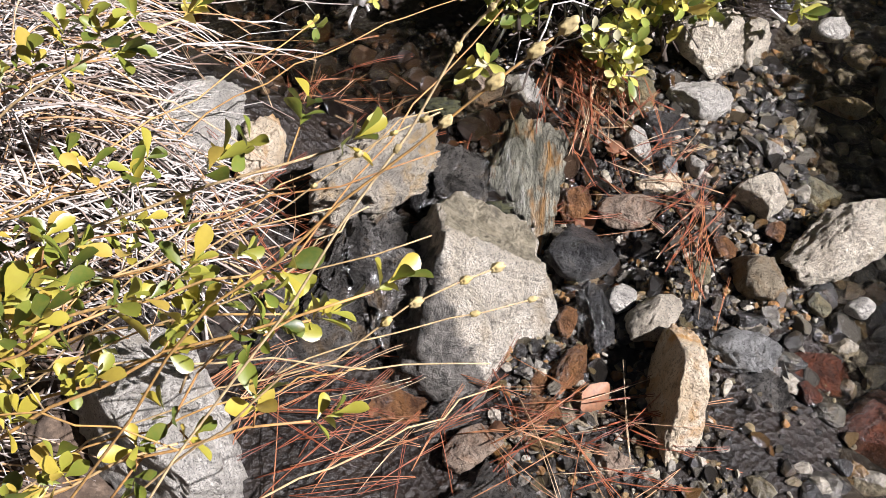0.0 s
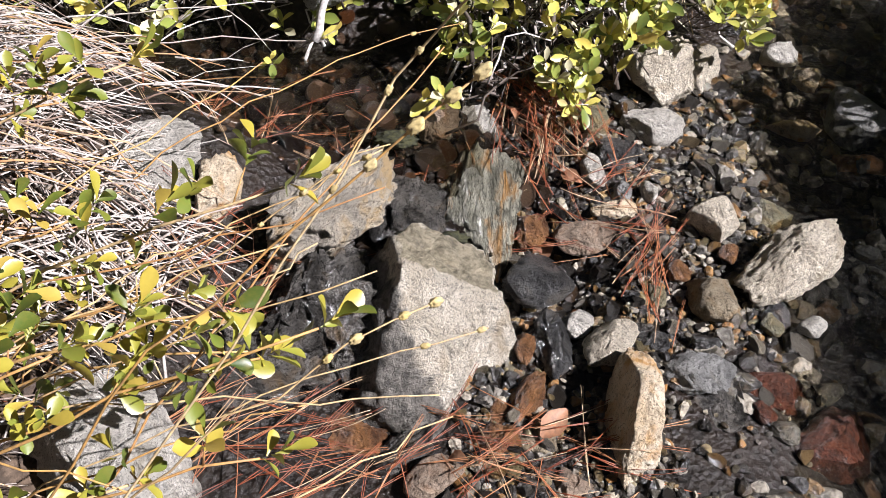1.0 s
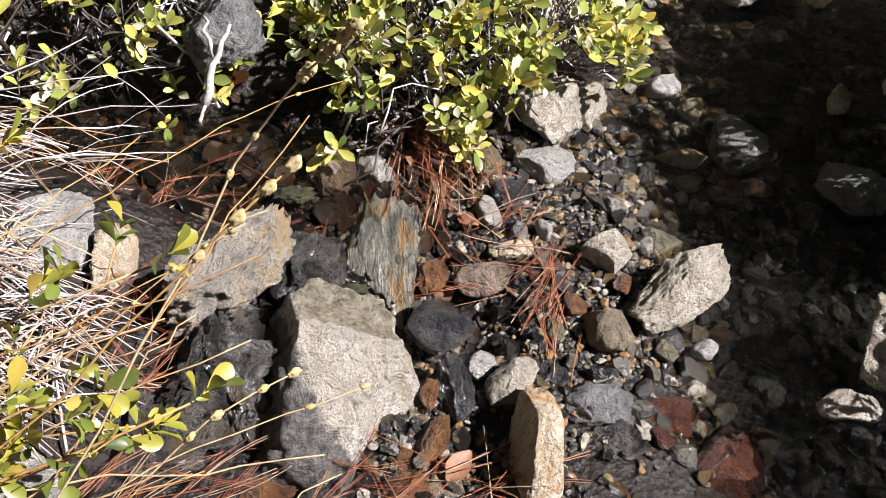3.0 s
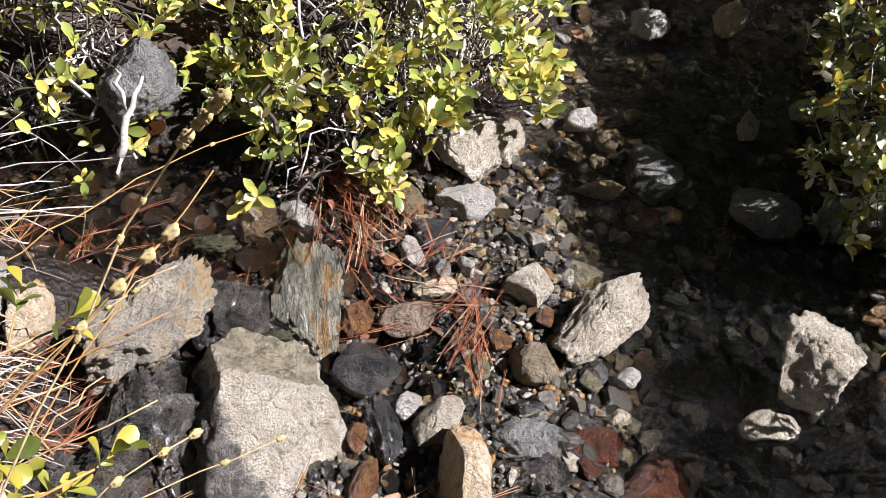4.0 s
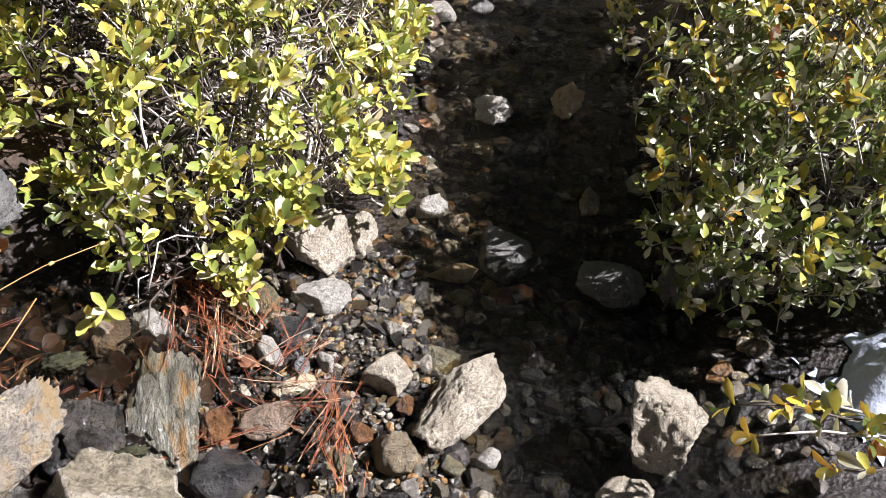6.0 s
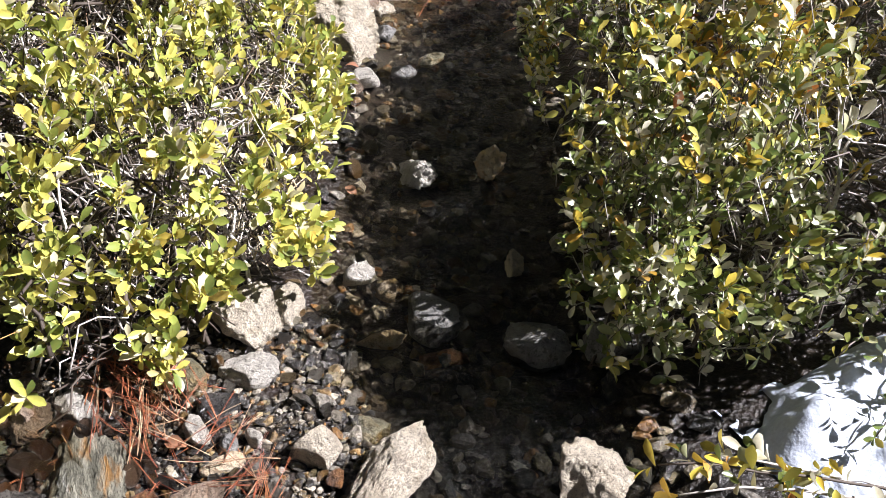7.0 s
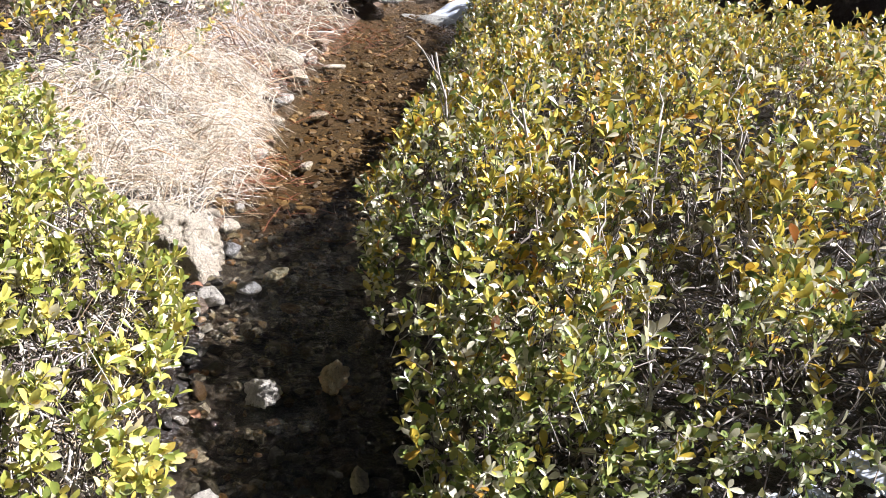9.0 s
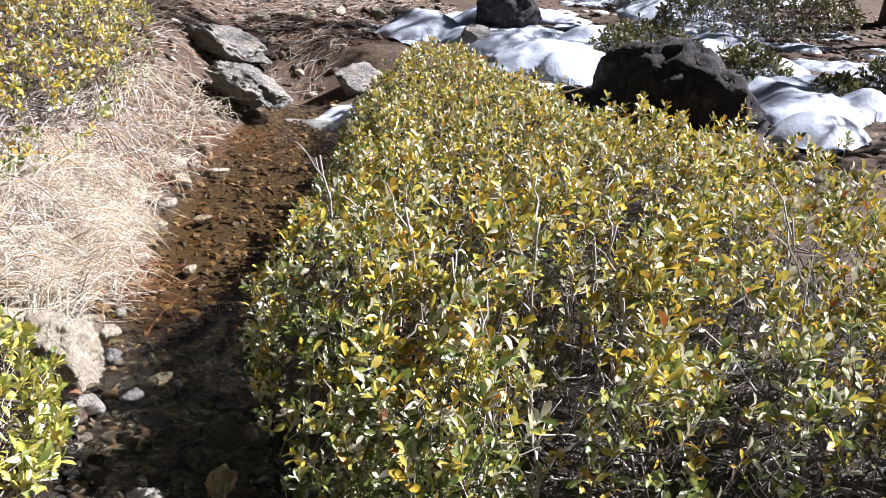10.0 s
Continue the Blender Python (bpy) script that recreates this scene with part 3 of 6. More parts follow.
BOULDER_PLANES = [((0.54, -0.52, 0.66), 0.092), ((0.51, 0.27, 0.82), 0.138), ((0.9, 0.3, -0.1), 0.12), ((0.1, 0.95, 0.2), 0.16), ((-0.85, -0.1, 0.5), 0.12), ((-0.4, -0.85, 0.35), 0.165), ((0, 0, -1), 0.09), ((-0.5, 0.7, 0.5), 0.17)]
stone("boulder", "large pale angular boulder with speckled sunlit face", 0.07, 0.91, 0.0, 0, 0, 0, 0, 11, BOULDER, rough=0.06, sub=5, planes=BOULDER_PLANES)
BANK_PLANES = [((0.5, -0.6, 0.6), 0.12), ((-0.2, -0.3, 0.95), 0.11), ((0.9, -0.1, 0.2), 0.13), ((-0.7, -0.5, 0.3), 0.13), ((0.1, 0.95, 0.3), 0.17), ((-0.8, 0.4, 0.3), 0.15), ((0, 0, -1), 0.1), ((0.4, 0.5, 0.75), 0.12), ((0.75, -0.5, 0.3), 0.125)]
stone("rock", "pale brownish layered rock on the stream bank", 1.26, 3.0, 0.03, 0, 0, 0, 0, 281, GRANITE, rough=0.09, sub=5, planes=BANK_PLANES)
STONES = [
    ("rock", "tall cream and ochre quartz rock standing on edge", 0.372, 0.75, 0.03, 0.085, 0.23, 0.16, -6, 38, OCHRE, 4, 0.04, 5),
    ("rock", "wet black craggy rock against the large pale boulder", -0.1, 0.945, 0.045, 0.27, 0.31, 0.21, 10, 3, WET, 8, 0.16, 5),
    ("rock", "wet black low rock beneath overhanging shrub stems", -0.21, 0.86, 0.02, 0.2, 0.22, 0.13, 30, 5, WET, 7, 0.12, 4),
    ("slab", "banded greenish schist slab wet with running water", 0.165, 1.2, 0.0, 0.18, 0.32, 0.1, -6, 8, SCHIST, 9, 0.09, 5, (9, 0)),
    ("rock", "dark wet rock with rusty patches beside the slab", 0.045, 1.16, 0.03, 0.16, 0.2, 0.13, 15, 17, WET, 7, 0.1, 4),
    ("rock", "flat cream weathered rock on the bank", -0.075, 1.1, 0.12, 0.3, 0.15, 0.16, 44, 21, CREAM, 8, 0.09, 5),
    ("rock", "smooth silver grey rock in dry stalks", -0.37, 1.14, 0.19, 0.2, 0.2, 0.12, 25, 23, SILVER, 6, 0.04, 5),
    ("rock", "small cream and orange jagged rock", -0.265, 1.11, 0.16, 0.075, 0.13, 0.1, -10, 29, OCHRE, 9, 0.1, 4),
    ("rock", "white rock with leaf shadows under a shrub", -0.365, 0.665, 0.12, 0.2, 0.33, 0.2, 35, 31, SILVER, 7, 0.05, 5),
    ("rock", "oblong pale speckled granite rock", 0.355, 0.885, 0.025, 0.115, 0.075, 0.065, 35, 41, GRANITE, 5, 0.05, 4),
    ("rock", "broad grey gritty rock in gravel", 0.488, 0.832, 0.0, 0.115, 0.085, 0.07, -8, 43, GREY, 7, 0.08, 4),
    ("rock", "tan triangular speckled rock", 0.547, 0.985, 0.012, 0.088, 0.105, 0.065, 15, 47, TAN, 8, 0.05, 4),
    ("rock", "large pale granite rock at the water's edge", 0.695, 1.055, 0.02, 0.25, 0.115, 0.12, 30, 56, GRANITE, 6, 0.06, 5),
    ("rock", "half shaded pale rock with a dark wet side", 0.585, 1.17, 0.012, 0.11, 0.09, 0.085, -20, 59, GRANITE, 7, 0.05, 4),
    ("rock", "flat olive rock awash at the stream's edge", 0.7, 1.2, -0.02, 0.1, 0.065, 0.045, 12, 61, OLIVE, 7, 0.05, 4),
    ("rock", "white rock beneath shrub leaves", 0.555, 1.545, 0.045, 0.15, 0.16, 0.15, -20, 66, GRANITE, 7, 0.05, 5),
    ("rock", "pale rock beside the white rock under leaves", 0.645, 1.58, 0.02, 0.1, 0.11, 0.1, 20, 68, GRANITE, 7, 0.07, 4),
    ("rock", "rounded brownish grey rock", 0.52, 1.415, 0.01, 0.125, 0.1, 0.075, -22, 71, SILVER, 5, 0.05, 4),
    ("rock", "grey green upright rock among pine needles", 0.392, 1.455, 0.015, 0.085, 0.135, 0.08, 5, 73, OLIVE, 8, 0.06, 4),
    ("rock", "dark blue grey angular rock", 0.435, 1.335, 0.01, 0.1, 0.09, 0.075, 10, 79, DARK, 8, 0.05, 4),
    ("rock", "small pale egg shaped rock", 0.385, 1.285, 0.018, 0.047, 0.085, 0.05, 12, 83, SILVER, 2, 0.04, 4),
    ("stone", "small grey stone beside the dark rock", 0.438, 1.245, 0.005, 0.036, 0.052, 0.04, -15, 84, GREY, 6, 0.06, 3),
    ("stone", "small whitish upright stone", 0.484, 1.24, 0.008, 0.03, 0.055, 0.045, 10, 85, SILVER, 6, 0.06, 3),
    ("stone", "ochre and grey flattish stone", 0.414, 1.2, 0.002, 0.092, 0.05, 0.045, 4, 89, OCHRE, 6, 0.05, 4),
    ("rock", "pinkish tan flat rock with pine needles on it", 0.35, 1.125, 0.008, 0.115, 0.07, 0.05, -8, 97, PINK, 8, 0.05, 4),
    ("rock", "glossy black wet rock", 0.253, 1.028, 0.018, 0.125, 0.11, 0.085, 14, 101, DARK, 7, 0.04, 4),
    ("rock", "brown wet rock beside the slab", 0.258, 1.155, 0.005, 0.07, 0.08, 0.06, 0, 103, RUST, 7, 0.07, 4),
    ("stone", "small orange brown stone", 0.502, 1.052, 0.0, 0.048, 0.05, 0.04, 10, 107, RUST, 7, 0.06, 3),
    ("stone", "small olive yellow stone", 0.453, 0.994, 0.0, 0.037, 0.047, 0.036, 0, 109, OLIVE, 6, 0.06, 3),
    ("stone", "small dark stone in gravel", 0.412, 0.998, 0.0, 0.036, 0.042, 0.034, 30, 113, DARK, 6, 0.06, 3),
    ("stone", "dark grey pointed stone", 0.268, 0.892, 0.01, 0.06, 0.135, 0.055, 8, 127, DARK, 8, 0.08, 4),
    ("stone", "small orange tan stone beside the boulder", 0.222, 0.893, 0.006, 0.036, 0.066, 0.045, -10, 131, RUST, 7, 0.08, 3),
    ("stone", "grey white broken stone", 0.312, 0.94, 0.005, 0.06, 0.052, 0.045, 20, 137, SILVER, 8, 0.09, 3),
    ("stone", "small bluish dark stone", 0.435, 0.903, 0.0, 0.042, 0.042, 0.036, 5, 139, DARK, 6, 0.05, 3),
    ("rock", "pale pitted boulder in shaded water", 1.005, 0.875, 0.03, 0.165, 0.16, 0.19, 12, 149, GRANITE, 7, 0.06, 5),
    ("rock", "flat half submerged pale rock", 0.9, 0.795, -0.02, 0.11, 0.065, 0.055, -5, 151, GRANITE, 7, 0.06, 4),
    ("rock", "cream pointed rock rising from the stream", 1.35, 1.97, 0.02, 0.085, 0.08, 0.11, 0, 157, OCHRE, 10, 0.13, 4),
    ("rock", "white and grey rock awash in the stream", 1.155, 2.03, 0.005, 0.1, 0.12, 0.08, 30, 163, SILVER, 10, 0.13, 4),
    ("rock", "small pale rock in shaded water", 1.37, 1.59, 0.0, 0.075, 0.06, 0.06, 0, 167, SILVER, 7, 0.07, 3),
    ("rock", "narrow pale pointed rock in the stream", 1.205, 1.54, 0.01, 0.04, 0.055, 0.075, 10, 173, GRANITE, 10, 0.13, 4),
    ("rock", "dark rock wet by the stream with a pale top", 1.13, 1.29, -0.015, 0.13, 0.16, 0.09, 25, 179, GREY, 7, 0.08, 4),
    ("rock", "shaded grey rock under shrub branches", 1.28, 1.22, 0.01, 0.15, 0.11, 0.1, -8, 181, GREY, 7, 0.06, 4),
    ("rock", "rounded dark rock under shrub branches", 1.42, 1.42, 0.02, 0.13, 0.12, 0.12, 0, 183, GREY, 5, 0.06, 4),
    ("rock", "dark rock at the foot of the shrub", 1.56, 1.72, 0.02, 0.15, 0.13, 0.13, 20, 187, DARK, 6, 0.06, 4),
    ("rock", "reddish brown rock submerged in shallow water", 0.605, 0.815, -0.03, 0.12, 0.085, 0.06, 0, 191, RED, 6, 0.06, 4),
    ("rock", "reddish brown rock submerged in shallow water", 0.68, 0.725, -0.034, 0.15, 0.12, 0.06, 30, 193, RED, 6, 0.06, 4),
    ("rock", "brown grey rock beneath dry branches", -0.085, 1.62, 0.25, 0.16, 0.13, 0.19, 12, 197, GREY, 7, 0.05, 5),
    ("rock", "grey flat rock at the edge of the trickle", 0.19, 1.43, 0.02, 0.1, 0.1, 0.075, 20, 199, SILVER, 8, 0.07, 4),
    ("rock", "mottled brown grey rock beside the trickle", 0.1, 1.41, 0.045, 0.09, 0.11, 0.07, -10, 211, PINK, 8, 0.08, 4),
    ("rock", "pale rock under fallen needles", 0.31, 1.36, 0.0, 0.06, 0.13, 0.05, 4, 223, TAN, 8, 0.07, 4),
    ("rock", "beige rounded rock among pine needles", 0.07, 0.665, 0.02, 0.095, 0.06, 0.055, 30, 227, PINK, 4, 0.04, 4),
    ("rock", "small brown rusty rock in the boulder's shade", 0.175, 0.775, 0.0, 0.055, 0.075, 0.05, 8, 229, RUST, 7, 0.08, 3),
    ("rock", "tan brown broken rock", 0.225, 0.735, 0.0, 0.07, 0.065, 0.05, 0, 233, TAN, 8, 0.09, 3),
    ("rock", "brown wet rock under dry needles", -0.05, 0.75, 0.0, 0.14, 0.09, 0.08, -15, 239, RUST, 7, 0.08, 4),
    ("rock", "knobbly brown stone among needles", 0.27, 0.655, 0.0, 0.06, 0.06, 0.045, 0, 241, PINK, 4, 0.12, 3),
    ("rock", "rusty brown rock in the boulder's shade", 0.215, 0.8, 0.012, 0.06, 0.1, 0.06, -35, 611, RUST, 8, 0.09, 4),
    ("rock", "orange brown broken rock beside the boulder", 0.165, 0.725, 0.01, 0.075, 0.06, 0.055, 20, 613, RUST, 8, 0.09, 4),
    ("rock", "dark wet rock under fallen needles", 0.1, 0.6, 0.01, 0.15, 0.1, 0.07, 10, 617, WET, 8, 0.1, 4),
    ("rock", "grey broken rock below the boulder", 0.02, 0.72, 0.005, 0.12, 0.08, 0.07, 25, 619, WET, 8, 0.1, 4),
    ("stone", "small ochre stone in wet gravel", 0.4, 0.615, 0.004, 0.05, 0.035, 0.035, 0, 621, OCHRE, 7, 0.07, 3),
    ("stone", "small brick red stone in wet gravel", 0.575, 0.765, 0.004, 0.035, 0.04, 0.03, 15, 623, RED, 7, 0.07, 3),
    ("stone", "black wet stone in gravel", 0.5, 0.765, 0.004, 0.09, 0.07, 0.05, -10, 625, WET, 7, 0.08, 4),
    ("stone", "pale broken stone in wet gravel", 0.7, 0.93, -0.004, 0.05, 0.04, 0.03, 15, 627, SILVER, 7, 0.07, 3),
    ("stone", "olive stone in wet gravel", 0.63, 0.93, -0.002, 0.04, 0.045, 0.03, 5, 629, OLIVE, 7, 0.07, 3),
    ("stone", "brown stone in wet gravel", 0.6, 1.09, 0.0, 0.05, 0.04, 0.035, 40, 631, RUST, 7, 0.07, 3),
    ("rock", "flat brownish rock awash", 0.655, 1.51, -0.025, 0.085, 0.06, 0.05, 5, 251, OLIVE, 7, 0.06, 3),
    ("rock", "ochre rock submerged in the stream", 0.83, 1.465, -0.05, 0.12, 0.05, 0.05, -6, 257, OCHRE, 7, 0.06, 3),
    ("rock", "grey white submerged rock", 0.855, 1.685, -0.025, 0.09, 0.075, 0.06, 10, 263, SILVER, 7, 0.08, 3),
    ("rock", "brown white submerged rock", 0.9, 1.6, -0.03, 0.055, 0.06, 0.05, 10, 269, TAN, 7, 0.08, 3),
    ("rock", "rounded submerged rock under rippling water", 0.96, 1.5, -0.04, 0.14, 0.17, 0.07, 10, 271, GREY, 4, 0.05, 4),
    ("rock", "orange brown submerged rock", 0.94, 1.36, -0.055, 0.12, 0.05, 0.05, -15, 277, RUST, 7, 0.06, 3),
    ("rock", "flat grey rock on the stream bank", 1.22, 3.24, 0.09, 0.3, 0.16, 0.1, -10, 283, GRANITE, 12, 0.1, 4),
    ("rock", "flat tilted rock in the shallow stream", 1.5, 2.73, -0.015, 0.11, 0.07, 0.05, 15, 293, OLIVE, 8, 0.05, 3),
    ("rock", "small flat rock at the stream's edge", 1.37, 2.66, -0.01, 0.09, 0.06, 0.045, 5, 307, GREY, 8, 0.05, 3),
    ("rock", "grey broken rock at the stream's edge", 1.22, 2.63, 0.0, 0.1, 0.1, 0.06, 40, 311, SILVER, 8, 0.07, 3),
    ("rock", "grey rock at the foot of the bank", 1.42, 2.95, 0.0, 0.08, 0.07, 0.06, 0, 313, GREY, 8, 0.07, 3),
    ("rock", "pale rock at the edge of the pool", 2.0, 4.35, 0.02, 0.14, 0.1, 0.08, 0, 317, SILVER, 8, 0.06, 3),
    ("rock", "white stone at the edge of the pool", 2.75, 5.45, 0.04, 0.22, 0.16, 0.14, 0, 331, GRANITE, 8, 0.05, 3),
    ("rock", "flat pale stone lying in the pool", 3.05, 5.35, -0.02, 0.16, 0.09, 0.04, -20, 337, GRANITE, 6, 0.05, 3),
    ("rock", "pale stone lying in the pool", 2.5, 4.45, -0.03, 0.14, 0.08, 0.04, 20, 347, TAN, 6, 0.05, 3),
    ("rock", "pale sliver of stone in shallow water", 2.1, 3.75, -0.03, 0.14, 0.06, 0.04, 50, 349, GRANITE, 6, 0.05, 3),
]
for row in STONES:
    stone(*row)

FAR = "rocks beyond the pool"
stone("bank_rock", "pale layered rock ledge at the head of the pool", 4.2, 7.1, 0.2, 0.55, 0.95, 0.34, 8, 401, SLATE, 9, 0.09, 5, (8, 10), FAR)
stone("bank_rock", "bluish grey slanting ledge above the pool", 4.6, 8.3, 0.4, 0.6, 1.05, 0.36, 14, 403, SLATE, 9, 0.09, 5, (8, 12), FAR)
stone("bank_rock", "grey brown rock above the pool's end", 5.5, 7.3, 0.18, 0.6, 0.35, 0.35, 25, 405, SLATE, 7, 0.05, 4, (0, 0), FAR)
stone("boulder", "large dark lichened boulder half ringed by snow", 6.95, 4.72, 0.22, 1.1, 1.75, 1.35, 8, 409, FARROCK, 6, 0.05, 5, (0, 0), FAR)
stone("boulder", "grey granite boulder above the snow bank", 7.75, 7.7, 0.85, 0.85, 0.7, 0.75, 10, 419, FARROCK, 6, 0.05, 5, (0, 0), FAR)
stone("boulder", "pale rounded boulder in the snow", 7.0, 7.35, 0.55, 0.35, 0.3, 0.3, 0, 421, SLATE, 5, 0.05, 4, (0, 0), FAR)
stone("boulder", "dark boulder at the edge of the snow", 8.3, 3.35, 0.22, 0.5, 0.45, 0.35, 0, 431, FARROCK, 5, 0.06, 4, (0, 0), FAR)
for i, (x, y, s) in enumerate([(6.1, 9.3, 0.32), (6.6, 9.35, 0.26), (7.0, 9.1, 0.3), (7.3, 9.1, 0.24), (5.6, 9.4, 0.25), (5.3, 8.9, 0.16), (5.9, 8.2, 0.15), (5.2, 7.9, 0.14)]):
    stone("rock", "pale stone in a row on the far bank", x, y, land_at(x, y) + s * 0.15, s, s * 0.7, s * 0.5, i * 37, 440 + i, GRANITE, 7, 0.06, 3, (0, 0), FAR)


# ---- gravel ----
def turned(rng, x, y, z, s):
    """A 3 x 4 matrix: random turn, flattened size s, at a place."""
    q = Euler(rng.uniform(0, 2 * math.pi, 3).tolist()).to_matrix()
    flat = Euler((0, 0, rng.uniform(0, 6.3))).to_matrix()
    a = np.array(flat) @ np.diag([s, s * rng.uniform(0.6, 0.9), s * rng.uniform(0.4, 0.65)]) @ np.array(q)
    return np.concatenate([a, [[x], [y], [z]]], 1)


def build_gravel():
    rng = np.random.RandomState(5)
    shapes = []
    for k in range(5):
        v, f = BALLS[2]
        v = v.copy()
        for _ in range(13):
            n = rng.normal(size=3)
            n /= np.linalg.norm(n)
            v -= np.maximum(v @ n - rng.uniform(0.42, 0.85), 0)[:, None] * n
        shapes.append((v * 1.15, f))

    def spot(kind):
        while True:
            if kind == "bar":
                x, y = rng.uniform(0.1, 0.95), rng.uniform(0.5, 1.6)
                if y < 0.88 and x > 0.43 and rng.uniform() < 0.85:
                    continue
                if -0.06 < bank_at(x, y)[0] < 0.65:
                    return x, y
            else:
                q = BED[rng.randint(len(BED))]
                x, y = q[0] + rng.uniform(-1, 1) * (q[2] + 0.1), q[1] + rng.uniform(-0.05, 0.05)
                return x, y

    BED = along_stream(0.05)
    BED = BED[(BED[:, 1] > 0.3)]
    near = BED[BED[:, 1] < 3.4]
    for name, label, kind, mat, size, few, many in (
            ("gravel_bar", "bar of mixed wet and dry river gravel", "bar", PEBBLE, (0.009, 0.025), 295, 6500),
            ("stream_bed", "dark cobbles and gravel under the stream", "bed", BEDSTONE, (0.012, 0.04), 295, 4200)):
        soup = Soup()
        groups = [[] for _ in range(6)]
        pool = []
        for i in range(many):
            x, y = spot(kind)
            s = (rng.uniform(0.003, 0.009) if i > 1500 else rng.uniform(0.006, 0.015)) if kind == "bar" else rng.uniform(0.006, 0.03)
            if kind == "bed" and y > 3.2 + rng.normal(0, 0.15):
                s *= 0.5 + 1.2 * rng.uniform() ** 2
                pool.append(turned(rng, x, y, land_at(x, y) + s * 0.1, s))
                continue
            groups[rng.randint(5)].append(turned(rng, x, y, land_at(x, y) + s * 0.25, s))
        for k in range(5):
            soup.scatter(shapes[k][0], np.array(shapes[k][1]), groups[k])
        bed = thing(name, soup.mesh(name, False), mat, label, "gravel", kind="stuff")
        if pool:
            brown = Soup()
            brown.scatter(shapes[0][0], np.array(shapes[0][1]), pool)
            thing("pool_gravel", brown.mesh("pool_gravel", False), POOLSTONE, "brown gravel on the floor of a clear pool", "gravel", kind="stuff")
        meshes = [mesh_of("pebble", v, f) for v, f in shapes] if kind == "bar" else [rock_mesh((1.9, 1.7, 1.5), 700 + k, 6, 0.1, 4) for k in range(5)]
        for m in meshes:
            m.materials.append(mat)
        for i in range(few):
            if kind == "bar":
                x, y = spot(kind)
            else:
                q = near[rng.randint(len(near))]
                x, y = q[0] + rng.uniform(-1, 1) * q[2], q[1]
            s = size[0] + (size[1] - size[0]) * rng.uniform() ** 1.3
            t = turned(rng, x, y, land_at(x, y) + s * 0.3, s)
            m = Matrix([list(r) for r in t] + [[0, 0, 0, 1]])
            thing("pebble" if kind == "bar" else "cobble", meshes[i % 5], None, parent=bed, m=m)


build_gravel()


def build_trickle_bed():
    """Dark wet cobbles in and beside the side trickle."""
    rng = np.random.RandomState(15)
    shapes = []
    for k in range(5):
        v, f = BALLS[3]
        v = v.copy()
        for _ in range(12):
            n = rng.normal(size=3)
            n /= np.linalg.norm(n)
            v -= np.maximum(v @ n - rng.uniform(0.55, 0.9), 0)[:, None] * n
        me = mesh_of("cobble", v * (1 + 0.06 * fuzz(BALLS[3][0], 7, k))[:, None], f, True)
        me.materials.append(TRICKLESTONE)
        shapes.append((v, f, me))
    soup = Soup()
    mats = [[] for _ in range(5)]
    single = []
    for i in range(1300):
        x0, y0, z0, dx, dy, dz, q = GULLY[rng.randint(len(GULLY))]
        t = rng.uniform()
        x, y = x0 + dx * t + rng.normal(0, 0.12), y0 + dy * t + rng.normal(0, 0.11)
        s = (0.008 + 0.032 * rng.uniform() ** 1.7) if i < 280 else rng.uniform(0.005, 0.014)
        m = turned(rng, x, y, land_at(x, y) + s * 0.3, s)
        if i < 280:
            single.append((m, i % 5))
        else:
            mats[i % 5].append(m)
    for k in range(5):
        soup.scatter(BALLS[1][0] * 0.9, np.array(BALLS[1][1]), mats[k])
    bed = thing("trickle_bed", soup.mesh("trickle_bed"), TRICKLESTONE, "dark wet gravel and cobbles in a side trickle", "gravel", kind="stuff")
    for m, k in single:
        thing("cobble", shapes[k][2], None, parent=bed, m=Matrix([list(r) for r in m] + [[0, 0, 0, 1]]))


build_trickle_bed()


# ---- leaves, twigs, shrubs ----
def leaf_template(simple=False):
    ts = np.array([0.0, 0.25, 0.55, 0.8, 1.0])
    ws = np.array([0.025, 0.12, 0.22, 0.22, 0.05])
    v, f = [], []
    for t, w in zip(ts, ws):
        bend = -0.16 * t * t
        row = [(t, -w, bend + 0.25 * w), (t, w, bend + 0.25 * w)] if simple else [(t, -w, bend + 0.4 * w), (t, 0, bend), (t, w, bend + 0.4 * w)]
        v += row
    k = 2 if simple else 3
    for i in range(4):
        for j in range(k - 1):
            f.append((i * k + j, (i + 1) * k + j, (i + 1) * k + j + 1, i * k + j + 1))
    return np.array(v), np.array(f)


LEAF_FINE, LEAF_PLAIN = leaf_template(), leaf_template(True)


def unit(a):
    d = math.sqrt(a[0] * a[0] + a[1] * a[1] + a[2] * a[2]) + 1e-9
    return (a[0] / d, a[1] / d, a[2] / d)


def cross(a, b):
    return (a[1] * b[2] - a[2] * b[1], a[2] * b[0] - a[0] * b[2], a[0] * b[1] - a[1] * b[0])


